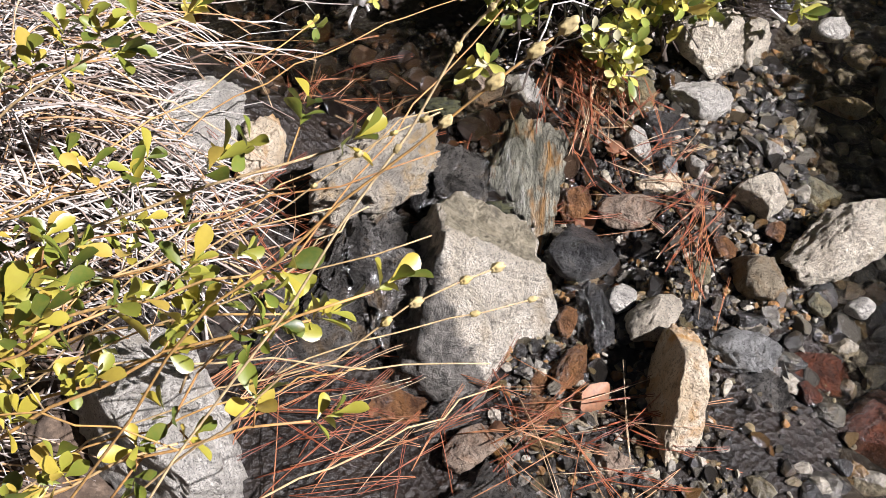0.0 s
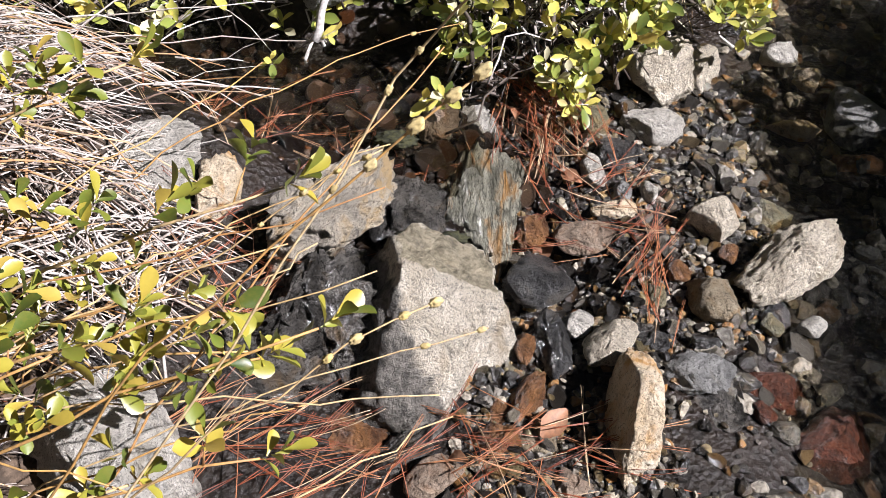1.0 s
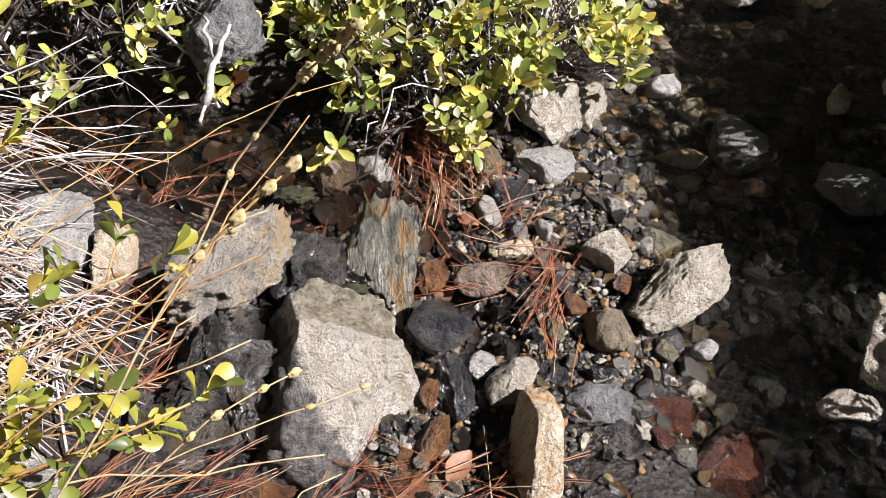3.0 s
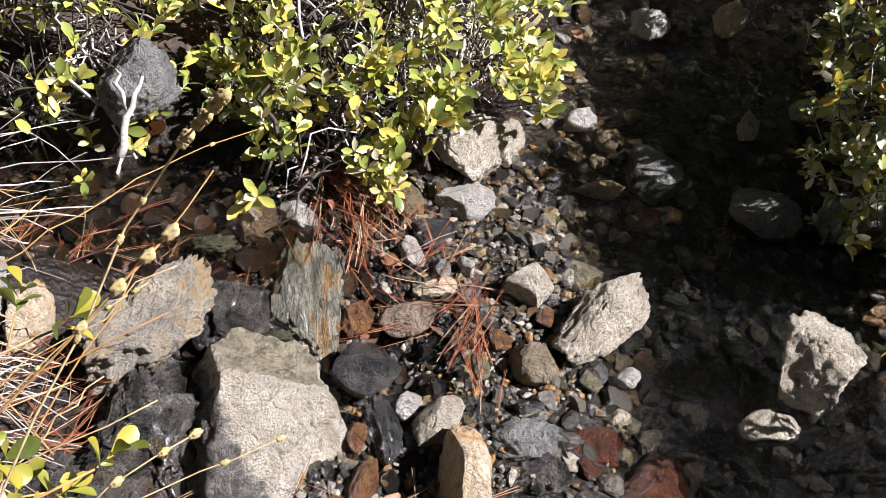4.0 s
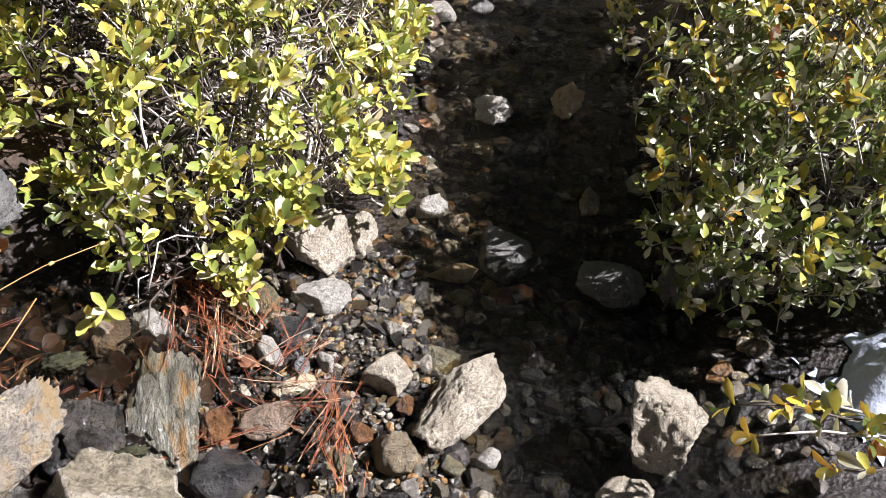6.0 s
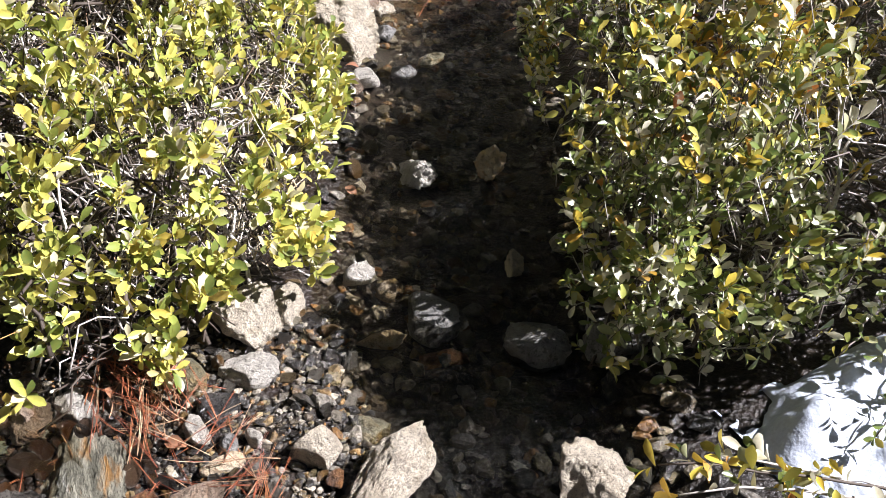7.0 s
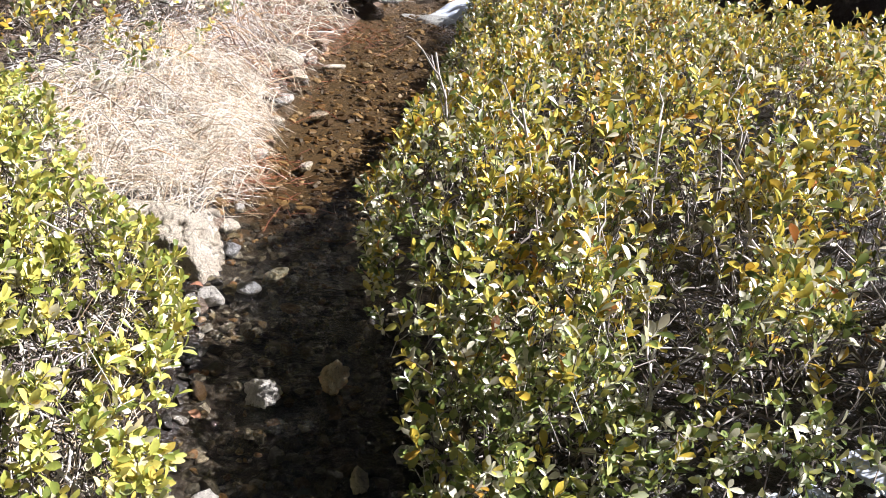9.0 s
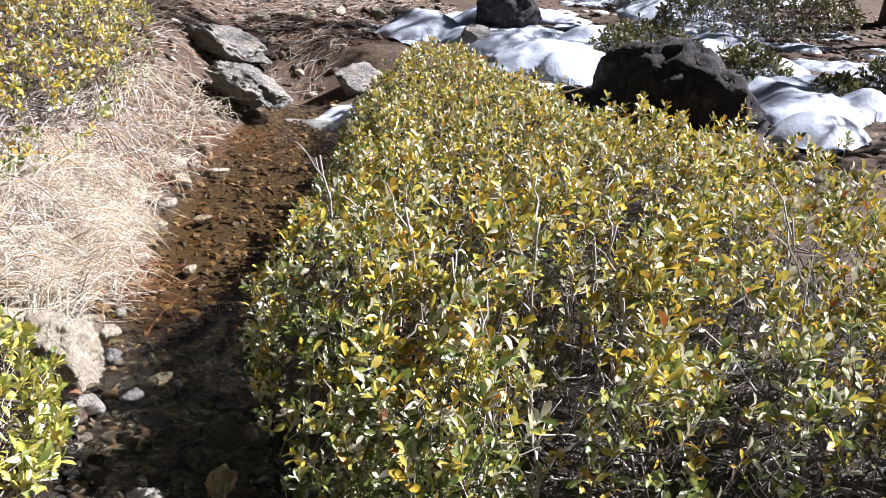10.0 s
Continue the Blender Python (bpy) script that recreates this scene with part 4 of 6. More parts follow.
def sprig(rng, base, axis, length, count, size, out, open_low=66, close=44):
    """Leaves spiralling up a shoot; adds their 3 x 4 matrices to out."""
    axis = unit([float(q) for q in axis])
    a = unit(cross(axis, (1.0, 0, 0) if abs(axis[0]) < 0.8 else (0, 1.0, 0)))
    b = cross(axis, a)
    phi = rng.uniform(0, 6.3)
    rnd = rng.uniform(-1, 1, (count, 7)).tolist()
    for i in range(count):
        q = rnd[i]
        t = (i + 0.5) / count
        phi += 2.4 + 0.4 * q[0]
        c, sn = math.cos(phi), math.sin(phi)
        r = [c * a[k] + sn * b[k] for k in range(3)]
        th = radians(open_low - close * t + 20 * q[1])
        ct, st = math.cos(th), math.sin(th)
        d = unit([axis[k] * ct + r[k] * st + 0.2 * q[2 + k] for k in range(3)])
        up = [axis[k] * st - r[k] * ct for k in range(3)]
        side = unit(cross(up, d))
        up = cross(d, side)
        ro = 0.7 * q[4] + 0.5 * q[0]
        cr, sr = math.cos(ro), math.sin(ro)
        side = [cr * side[k] + sr * up[k] for k in range(3)]
        up = cross(d, side)
        s = size * (0.88 + 0.38 * q[5]) * (1.0 - 0.25 * max(0, t - 0.6))
        w = s * (0.98 + 0.12 * q[6])
        out.append([[d[k] * s, side[k] * w, up[k] * s, float(base[k]) + axis[k] * length * t] for k in range(3)])


def edge_distance(poly, x, y):
    best = 9.0
    for (x0, y0), (x1, y1) in zip(poly, poly[1:] + poly[:1]):
        dx, dy = x1 - x0, y1 - y0
        t = min(1, max(0, ((x - x0) * dx + (y - y0) * dy) / (dx * dx + dy * dy)))
        best = min(best, math.hypot(x - x0 - t * dx, y - y0 - t * dy))
    return best


def build_shrub(label, poly, top, edge_rise, count, leaf_size, seed, leaf_mat, twigs, simple=False, near=None, parts=250, skirt=0.25, per=(5, 9), low=0.45, twig_r=0.0024, lift=None, gaps=0.3, single_stems=30, far_rise=None, hollows=(), boughs=(), shade_mat=None):
    """A low spreading shrub over a patch of ground: shoots with whorled leaves on an uneven canopy, grey stems beneath."""
    rng = np.random.RandomState(seed)
    xs, ys = [p[0] for p in poly], [p[1] for p in poly]
    cx, cy = sum(xs) / len(xs), sum(ys) / len(ys)
    shrub = thing("shrub", None, None, label, "shrub", m=pose(cx, cy, land_at(cx, cy)))
    back = Matrix.Translation(-shrub.matrix_basis.translation)
    mats, green, stems = [], [], Soup()
    made = 0
    tpl = LEAF_PLAIN if simple else LEAF_FINE

    def canopy(x, y):
        d = edge_distance(poly, x, y)
        rise = edge_rise if far_rise is None else edge_rise + (far_rise - edge_rise) * clamp01(2.4, 3.4, y)
        sk = skirt if far_rise is None else skirt * (1 - 0.7 * clamp01(2.4, 3.4, y))
        lump = 0.5 + 0.5 * noise.noise(Vector((x * 4.2, y * 4.2, seed)))
        fine = noise.noise(Vector((x * 13, y * 13, seed + 5)))
        h = top * (sk + (1 - sk) * (1 - math.exp(-d / rise))) * (0.56 + 0.6 * lump + 0.22 * fine)
        for hx, hy, hr in hollows:
            h *= 1 - 0.45 * clamp01(hr, hr * 0.5, math.hypot(x - hx, y - hy))
        return d, fine, h

    def bare(x, y):
        return max([clamp01(hr, hr * 0.6, math.hypot(x - hx, y - hy)) for hx, hy, hr in hollows] or [0.0])

    while made < count:
        x, y = rng.uniform(min(xs), max(xs)), rng.uniform(min(ys), max(ys))
        if not inside(poly, x, y) or (near is not None and rng.uniform() > near(x, y)):
            continue
        d, fine, h = canopy(x, y)
        if fine + 0.7 * noise.noise(Vector((x * 4.0, y * 4.0, seed + 9))) < 0.03 and rng.uniform() < gaps * 2.2:
            made += 0.5
            continue
        made += 1
        if rng.uniform() < 0.8 * bare(x, y):
            continue
        h *= 1 - (1 - low) * rng.uniform() ** 3.2
        if d < edge_rise * 0.6:
            h *= rng.uniform(0.45, 1.0)
        if rng.uniform() < 0.18:
            h *= rng.uniform(1.05, 1.2)
        if lift is not None:
            h = max(h, lift(x, y) * rng.uniform(0.85, 1.2))
        gx, gy = cx - x, cy - y
        out = math.exp(-d / edge_rise)
        g = math.hypot(gx, gy) + 1e-6
        axis = unit((-gx / g * out * 0.7 + rng.normal(0, 0.34) + 0.2 * SUN_DIR.x, -gy / g * out * 0.7 + rng.normal(0, 0.34) + 0.2 * SUN_DIR.y, 1.0 - 0.4 * out))
        ln = leaf_size * rng.uniform(0.8, 1.7)
        p = (x, y, land_at(x, y) + h)
        # low and stream-side shoots take the leaf colour with shade painted in
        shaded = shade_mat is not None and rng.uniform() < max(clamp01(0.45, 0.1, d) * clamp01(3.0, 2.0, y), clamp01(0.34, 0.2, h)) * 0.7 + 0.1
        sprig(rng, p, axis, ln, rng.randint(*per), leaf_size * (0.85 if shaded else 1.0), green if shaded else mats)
        stems.tube([[p[k] - axis[k] * ln * 1.3 for k in range(3)], [p[k] + axis[k] * ln for k in range(3)]], twig_r * 0.6, twig_r * 0.35, 3)
    for bx, by, bh, lean in boughs:
        bough = Soup()
        base = np.array([bx, by, land_at(bx, by) + 0.06])
        tip = base + np.array([math.cos(lean) * 0.16, math.sin(lean) * 0.16, bh])
        pts = bent(base, tip, 0.0, 0.012, 9, rng)
        bough.tube(pts, twig_r * 3.2, twig_r * 1.5, 6)
        for k in (3, 4, 5, 6, 7):
            a = lean + rng.uniform(-1.6, 1.6)
            q = pts[k] + np.array([math.cos(a), math.sin(a), rng.uniform(0.7, 1.6)]) * rng.uniform(0.06, 0.13)
            fork = bent(pts[k], q, 0.0, 0.006, 5, rng)
            bough.tube(fork, twig_r * 1.8, twig_r * 0.8, 5)
            a += rng.uniform(-1, 1)
            bough.tube(bent(fork[3], fork[3] + np.array([math.cos(a), math.sin(a), 0.8]) * rng.uniform(0.03, 0.07), 0.0, 0.003, 4, rng), twig_r * 0.8, twig_r * 0.4, 4)
        thing("branch", bough.mesh("branch"), DRIFT, "pale forked grey branch", parent=shrub, m=back)
    lone = 0
    for _ in range(twigs):
        x, y = rng.uniform(min(xs), max(xs)), rng.uniform(min(ys), max(ys))
        if not inside(poly, x, y) or (near is not None and rng.uniform() > near(x, y)):
            continue
        d, fine, h = canopy(x, y)
        if d < 0.07 or (lift is not None and d < 0.2 and lift(x, y) > 0.1):
            continue
        h *= rng.uniform(0.2, 0.88)
        a = rng.uniform(0, 6.3)
        ln = rng.uniform(0.12, 0.4) * (0.5 + top)
        x0, y0 = x + math.cos(a) * ln, y + math.sin(a) * ln
        if not inside(poly, x0, y0):
            x0, y0 = x + (cx - x) * 0.15, y + (cy - y) * 0.15
        low_end = rng.uniform(0.45, 0.95) if rng.uniform() < 0.6 else rng.uniform(0, 0.4)
        p0 = (x0, y0, land_at(x0, y0) + low_end * h)
        r = twig_r * rng.uniform(0.6, 1.6)
        pts = bent(p0, (x, y, land_at(x, y) + h), rng.uniform(-0.04, 0.06), 0.02, 7, rng)
        if lone < single_stems and d > 0.2 and math.hypot(x - 0.6, y - 0.7) < 2.2:
            lone += 1
            v, f = tube_geometry(pts, r * 1.8, r * 0.8, 5)
            thing("stem", mesh_of("stem", v, f, True), TWIG, parent=shrub, m=back)
        else:
            stems.tube(pts, r * 1.3, r * 0.6, 4)
    thing("twig_tangle", stems.mesh("twig_tangle"), TWIG, "thin pale grey woody twigs", kind="stuff", parent=shrub, m=back)
    order = list(range(len(mats)))
    order.sort(key=lambda i: math.hypot(mats[i][0][3] - 0.6, mats[i][1][3] - 0.7))
    cand = order[:parts * 5]
    rng.shuffle(cand)
    single = set(cand[:parts])
    one = mesh_of("leaf", tpl[0], tpl[1], True)
    one.materials.append(leaf_mat)
    for i in sorted(single):
        thing("leaf", one, None, parent=shrub, m=back @ Matrix(mats[i] + [[0, 0, 0, 1]]))
    soup = Soup()
    soup.scatter(tpl[0], tpl[1], [mats[i] for i in order if i not in single])
    thing("foliage", soup.mesh("foliage"), leaf_mat, kind="stuff", parent=shrub, m=back)
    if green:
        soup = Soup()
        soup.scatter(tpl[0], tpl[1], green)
        thing("foliage", soup.mesh("foliage"), shade_mat, "green inner leaves coloured as in shade", kind="stuff", parent=shrub, m=back)
    return shrub


HOLLOWS = [(1.88, 1.3, 0.22), (1.8, 1.12, 0.16), (2.3, 1.6, 0.17), (2.3, 1.02, 0.25), (2.82, 1.2, 0.25), (1.8, 1.25, 0.15), (2.25, 2.05, 0.1), (2.9, 1.75, 0.16)]
BOUGHS = [(1.98, 1.55, 0.6, 2.2), (2.12, 1.62, 0.64, 0.6), (2.05, 1.85, 0.66, 2.8), (2.65, 0.95, 0.62, 1.2), (2.85, 1.08, 0.7, 1.9), (1.95, 2.05, 0.62, 1.2), (2.2, 2.55, 0.66, 2.4), (1.85, 1.35, 0.5, 1.6), (1.7, 1.1, 0.42, 1.0), (2.45, 1.4, 0.62, 2.0), (2.3, 1.25, 0.55, 3.0), (2.6, 1.7, 0.62, 1.4)]


def left_lift(x, y):
    return 0.04 + 0.11 * clamp01(0.3, 0.5, x)


def right_lift(x, y):
    return 0.2 * clamp01(3.2, 2.2, y)


build_shrub("low spreading shrub with yellow-green leaves by the stream", SHRUB_LEFT, 0.45, 0.16, 2500, 0.04, 51, LEAF, 3000, lift=left_lift, skirt=0.3, gaps=0.45, hollows=[(0.45, 2.3, 0.16), (0.75, 2.15, 0.14), (0.3, 2.75, 0.2), (0.85, 2.75, 0.16), (0.55, 1.85, 0.1)], twig_r=0.0028)
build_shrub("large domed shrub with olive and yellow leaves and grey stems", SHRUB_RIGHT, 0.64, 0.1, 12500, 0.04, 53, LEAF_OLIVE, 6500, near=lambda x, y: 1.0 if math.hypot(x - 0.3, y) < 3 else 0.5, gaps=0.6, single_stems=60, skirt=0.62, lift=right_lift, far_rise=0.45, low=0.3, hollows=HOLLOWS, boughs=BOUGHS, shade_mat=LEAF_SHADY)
build_shrub("dense dark green shrub leaning over the stream", [(1.18, 1.14), (1.31, 1.0), (1.65, 1.0), (1.85, 1.25), (1.75, 1.7), (1.48, 1.75), (1.29, 1.45)], 0.42, 0.12, 380, 0.036, 60, LEAF_SHADY, 300, parts=150, skirt=0.4, gaps=0.15, low=0.25, single_stems=10)
# out-of-view shrub, added only to cast shade on the stream
build_shrub("unseen shrub added to shade the stream", [(1.4, 0.3), (1.6, 0.1), (1.8, 0.15), (1.75, 0.38), (1.45, 0.52)], 0.56, 0.1, 420, 0.034, 59, LEAF_OLIVE, 260, parts=30, single_stems=4, skirt=0.5)
build_shrub("low leafy shrub on the upper bank above the trickle", [(-0.9, 1.55), (-0.4, 1.6), (-0.1, 1.5), (0.0, 1.65), (-0.05, 2.1), (-0.2, 2.7), (-1.0, 2.8)], 0.26, 0.12, 500, 0.042, 55, LEAF, 1100, parts=120)
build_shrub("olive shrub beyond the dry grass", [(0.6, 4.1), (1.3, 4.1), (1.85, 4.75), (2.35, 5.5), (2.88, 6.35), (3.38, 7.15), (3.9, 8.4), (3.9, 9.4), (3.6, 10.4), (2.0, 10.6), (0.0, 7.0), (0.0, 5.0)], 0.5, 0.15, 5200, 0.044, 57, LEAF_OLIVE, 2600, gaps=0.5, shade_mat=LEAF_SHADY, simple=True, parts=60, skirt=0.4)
build_shrub("yellow-green shrub growing along the dry bank", [(0.3, 3.3), (0.95, 3.25), (1.05, 3.5), (0.95, 4.2), (0.8, 4.7), (0.1, 4.8)], 0.45, 0.15, 900, 0.037, 58, LEAF, 500, parts=60)

# shrubs in the distance
for lab, cx, cy, rx, ry, hh, n, sd in (
        ("grey-green low shrub rising out of snow", 8.3, 6.2, 0.7, 0.5, 0.35, 420, 61), ("grey-green shrub beside the dark boulder", 8.2, 4.9, 0.5, 0.4, 0.4, 350, 62),
        ("small shrub poking through snow", 8.5, 4.1, 0.3, 0.25, 0.25, 160, 63), ("sprawling olive shrub on the far slope", 11.0, 6.6, 1.6, 1.0, 0.7, 1300, 64),
        ("sprawling olive shrub on the far slope", 12.2, 8.6, 1.8, 1.2, 0.8, 1300, 65), ("dark green shrub in shade", 10.0, 3.6, 1.1, 0.9, 0.5, 800, 66), ("yellow-green shrub past the large shrub", 7.2, 2.1, 0.8, 0.6, 0.4, 600, 67)):
    ring = [(cx + rx * math.cos(a), cy + ry * math.sin(a)) for a in [k * math.pi / 7 for k in range(14)]]
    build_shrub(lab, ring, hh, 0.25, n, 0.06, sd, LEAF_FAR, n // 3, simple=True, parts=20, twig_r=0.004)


# ---- the shrub beside the camera ----
def near_branch(shrub, back, leaves, rng, a, b, rise, r, whorls, leaf=0.034, bare=0.35):
    pts = bent(a, b, rise, 0.004, 12, rng)
    soup = Soup()
    soup.tube(pts, r, r * 0.55, 6)
    for k in range(whorls):
        t = bare + (1 - bare) * (k + 1) / whorls
        i = t * 11
        i0 = min(10, int(i))
        p = pts[i0] + (pts[i0 + 1] - pts[i0]) * (i - i0)
        d = pts[i0 + 1] - pts[i0]
        d /= np.linalg.norm(d)
        if t > 0.98:
            sprig(rng, p, d + np.array([0, 0, 0.4]), leaf * 0.8, 6, leaf, leaves)
        else:
            side = rng.normal(0, 0.6, 3) + d * 0.6 + np.array([0, 0, 0.9])
            side /= np.linalg.norm(side)
            q = p + side * rng.uniform(0.015, 0.045)
            soup.tube([p, q], r * 0.5, r * 0.35, 4)
            sprig(rng, q, side, leaf * 0.9, rng.randint(5, 9), leaf * rng.uniform(0.75, 1.0), leaves)
    thing("branch", soup.mesh("branch"), STALK, parent=shrub, m=back)


def round_leaf():
    """A spoon-shaped leaf with a blunt tip, folded along the midrib."""
    v, f = [], []
    for t, w in ((0.0, 0.02), (0.2, 0.07), (0.42, 0.17), (0.62, 0.245), (0.8, 0.25), (0.93, 0.17), (1.0, 0.04)):
        for sgn in (-1, 0, 1):
            v.append((t, sgn * w, -0.14 * t * t + 0.45 * abs(sgn) * w))
    for i in range(6):
        for j in range(2):
            f.append((i * 3 + j, i * 3 + 3 + j, i * 3 + 4 + j, i * 3 + 1 + j))
    return np.array(v), np.array(f)


def build_near_shrub():
    rng = np.random.RandomState(77)
    shrub = thing("shrub", None, None, "sparse yellow-green shrub with orange-brown branches over dry stalks", "shrub", m=pose(-0.75, 0.55, land_at(-0.75, 0.55)))
    back = Matrix.Translation(-shrub.matrix_basis.translation)
    leaves = []
    # start, tip, arch, whorls
    for a, b, rise, w in (
            ((-0.7, 0.42, 0.2), (-0.03, 0.515, 0.57), 0.05, 7), ((-0.75, 0.6, 0.2), (-0.07, 0.67, 0.6), 0.05, 9),
            ((-0.75, 0.5, 0.2), (-0.12, 0.53, 0.58), 0.06, 8), ((-0.7, 0.45, 0.2), (-0.09, 0.545, 0.485), 0.05, 8),
            ((-0.7, 0.4, 0.25), (-0.24, 0.465, 0.605), 0.05, 8), ((-0.72, 0.35, 0.2), (-0.09, 0.445, 0.49), 0.03, 8),
            ((-0.7, 0.3, 0.15), (-0.21, 0.43, 0.45), 0.05, 7), ((-0.8, 0.75, 0.2), (-0.24, 0.84, 0.62), 0.06, 8),
            ((-0.85, 0.8, 0.2), (-0.36, 0.9, 0.52), 0.06, 8), ((-0.75, 0.62, 0.15), (-0.2, 0.66, 0.45), 0.05, 9),
            ((-0.8, 0.7, 0.2), (-0.3, 0.72, 0.5), 0.04, 9), ((-0.7, 0.55, 0.15), (-0.33, 0.6, 0.52), 0.05, 7), ((-0.7, 0.5, 0.15), (-0.35, 0.5, 0.56), 0.05, 7),
            ((-0.7, 0.68, 0.1), (-0.13, 0.62, 0.4), 0.05, 8)):
        near_branch(shrub, back, leaves, rng, a, b, rise, 0.0023, w)
    broad = round_leaf()
    one = mesh_of("leaf", *broad, True)
    one.materials.append(LEAF_NEAR)
    rng.shuffle(leaves)
    for m in leaves[:290]:
        thing("leaf", one, None, parent=shrub, m=back @ Matrix(m + [[0, 0, 0, 1]]))
    rest = Soup()
    rest.scatter(*broad, leaves[290:])
    if len(leaves) > 290:
        thing("foliage", rest.mesh("foliage"), LEAF_NEAR, kind="stuff", parent=shrub, m=back)


build_near_shrub()


def seed_stalk(label, a, b, rise, heads, r=0.0011, seed=1, via=None):
    """A dry stalk with a few round woolly seed heads."""
    rng = np.random.RandomState(seed)
    stalk = thing("dry_stalk", None, None, label, "stalk", "dry stalks over the shrub", m=pose(*a))
    back = Matrix.Translation(Vector((-a[0], -a[1], -a[2])))
    pts = bent(a, b, rise, 0.004, 14, rng)
    if via is not None:
        knots = np.array([a, *via, b], float)
        way = np.concatenate([[0], np.cumsum(np.linalg.norm(np.diff(knots, axis=0), axis=1))])
        pts = np.stack([np.interp(np.linspace(0, way[-1], 14), way, knots[:, j]) for j in range(3)], 1) + rng.normal(0, 0.0025, (14, 3))
    v, f = tube_geometry(pts, r * 1.25, r * 0.7, 6)
    thing("stem", mesh_of("stem", v, f, True), STALK, parent=stalk, m=back)
    for t, s in heads:
        i = t * 13
        i0 = min(12, int(i))
        p = pts[i0] + (pts[i0 + 1] - pts[i0]) * (i - i0)
        d = pts[i0 + 1] - pts[i0]
        d /= np.linalg.norm(d)
        u = BALLS[3][0]
        q = u * (0.6 * s * (1 + 0.5 * fuzz(u, 2.3, seed) + 0.25 * fuzz(u, 7, seed + 3)))[:, None]
        q = q + np.outer(q @ d, d) * 0.7 + p
        thing("seed_head", mesh_of("seed_head", q, BALLS[3][1], True), SEED, "woolly pale yellow seed head", parent=stalk, m=back)


TALL = [(1.0, 0.0075), (0.985, 0.0075), (0.965, 0.0075), (0.95, 0.0065), (0.925, 0.0075), (0.905, 0.007), (0.8, 0.004), (0.76, 0.0045), (0.68, 0.004)]
seed_stalk("long brown dry stalk with a cluster of yellow seed heads", (-0.42, 0.2, 0.25), (0.14, 0.46, 0.98), 0, TALL, 0.0012, 3, [(-0.1, 0.45, 0.62), (0.06, 0.57, 0.82), (0.088, 0.56, 0.862), (0.122, 0.49, 0.94)])
seed_stalk("yellow dry stalk with round seed heads near its tip", (-0.4, 0.28, 0.35), (0.1, 0.44, 0.9), 0, [(1.0, 0.0065), (0.97, 0.006), (0.93, 0.0065), (0.88, 0.005)], 0.0011, 13, [(-0.12, 0.39, 0.72), (0.03, 0.43, 0.84)])
seed_stalk("drooping yellow stalk with woolly seed heads", (-0.3, 0.36, 0.4), (0.07, 0.47, 0.66), 0, [(1.0, 0.006), (0.94, 0.005), (0.86, 0.006), (0.8, 0.005)], 0.001, 15, [(-0.1, 0.4, 0.6), (0.02, 0.44, 0.66)])
seed_stalk("dry orange stalk rising above the trickle", (-0.4, 1.02, 0.25), (0.14, 1.32, 0.33), 0.04, [(0.99, 0.005), (0.86, 0.0055)], seed=4)
seed_stalk("long bent orange stalk", (-0.62, 0.55, 0.15), (0.02, 0.67, 0.64), 0.02, [(0.98, 0.005), (0.94, 0.004), (0.89, 0.005), (0.82, 0.004)], seed=5)
seed_stalk("slender orange stalk across the boulder", (-0.5, 0.48, 0.2), (0.13, 0.62, 0.42), 0.06, [(0.99, 0.005), (0.9, 0.005)], seed=6)
seed_stalk("slender yellow stalk over the dark rock", (-0.55, 0.62, 0.2), (0.03, 0.83, 0.5), 0.04, [], seed=7)
seed_stalk("slender yellow stalk among the leaves", (-0.7, 0.52, 0.15), (0.02, 0.6, 0.55), 0.05, [], seed=8)

for i, (a, b) in enumerate((((-0.7, 0.53, 0.4), (0.03, 0.71, 0.55)), ((-0.7, 0.5, 0.35), (-0.075, 0.66, 0.52)), ((-0.5, 0.53, 0.4), (0.08, 0.54, 0.42)), ((-0.35, 0.3, 0.35), (0.09, 0.55, 0.36)), ((-0.3, 0.42, 0.35), (0.09, 0.845, 0.62)),
                            ((-0.6, 0.5, 0.45), (-0.186, 0.404, 0.5)), ((-0.7, 0.45, 0.4), (-0.13, 0.99, 0.5)), ((-0.5, 0.5, 0.4), (-0.128, 0.71, 0.5)), ((-0.25, 0.55, 0.35), (-0.05, 0.68, 0.5)), ((-0.45, 0.45, 0.3), (-0.05, 0.54, 0.42)))):
    seed_stalk("thin leafless orange stalk above the dry mat", a, b, 0.02, [], 0.0012, 20 + i)


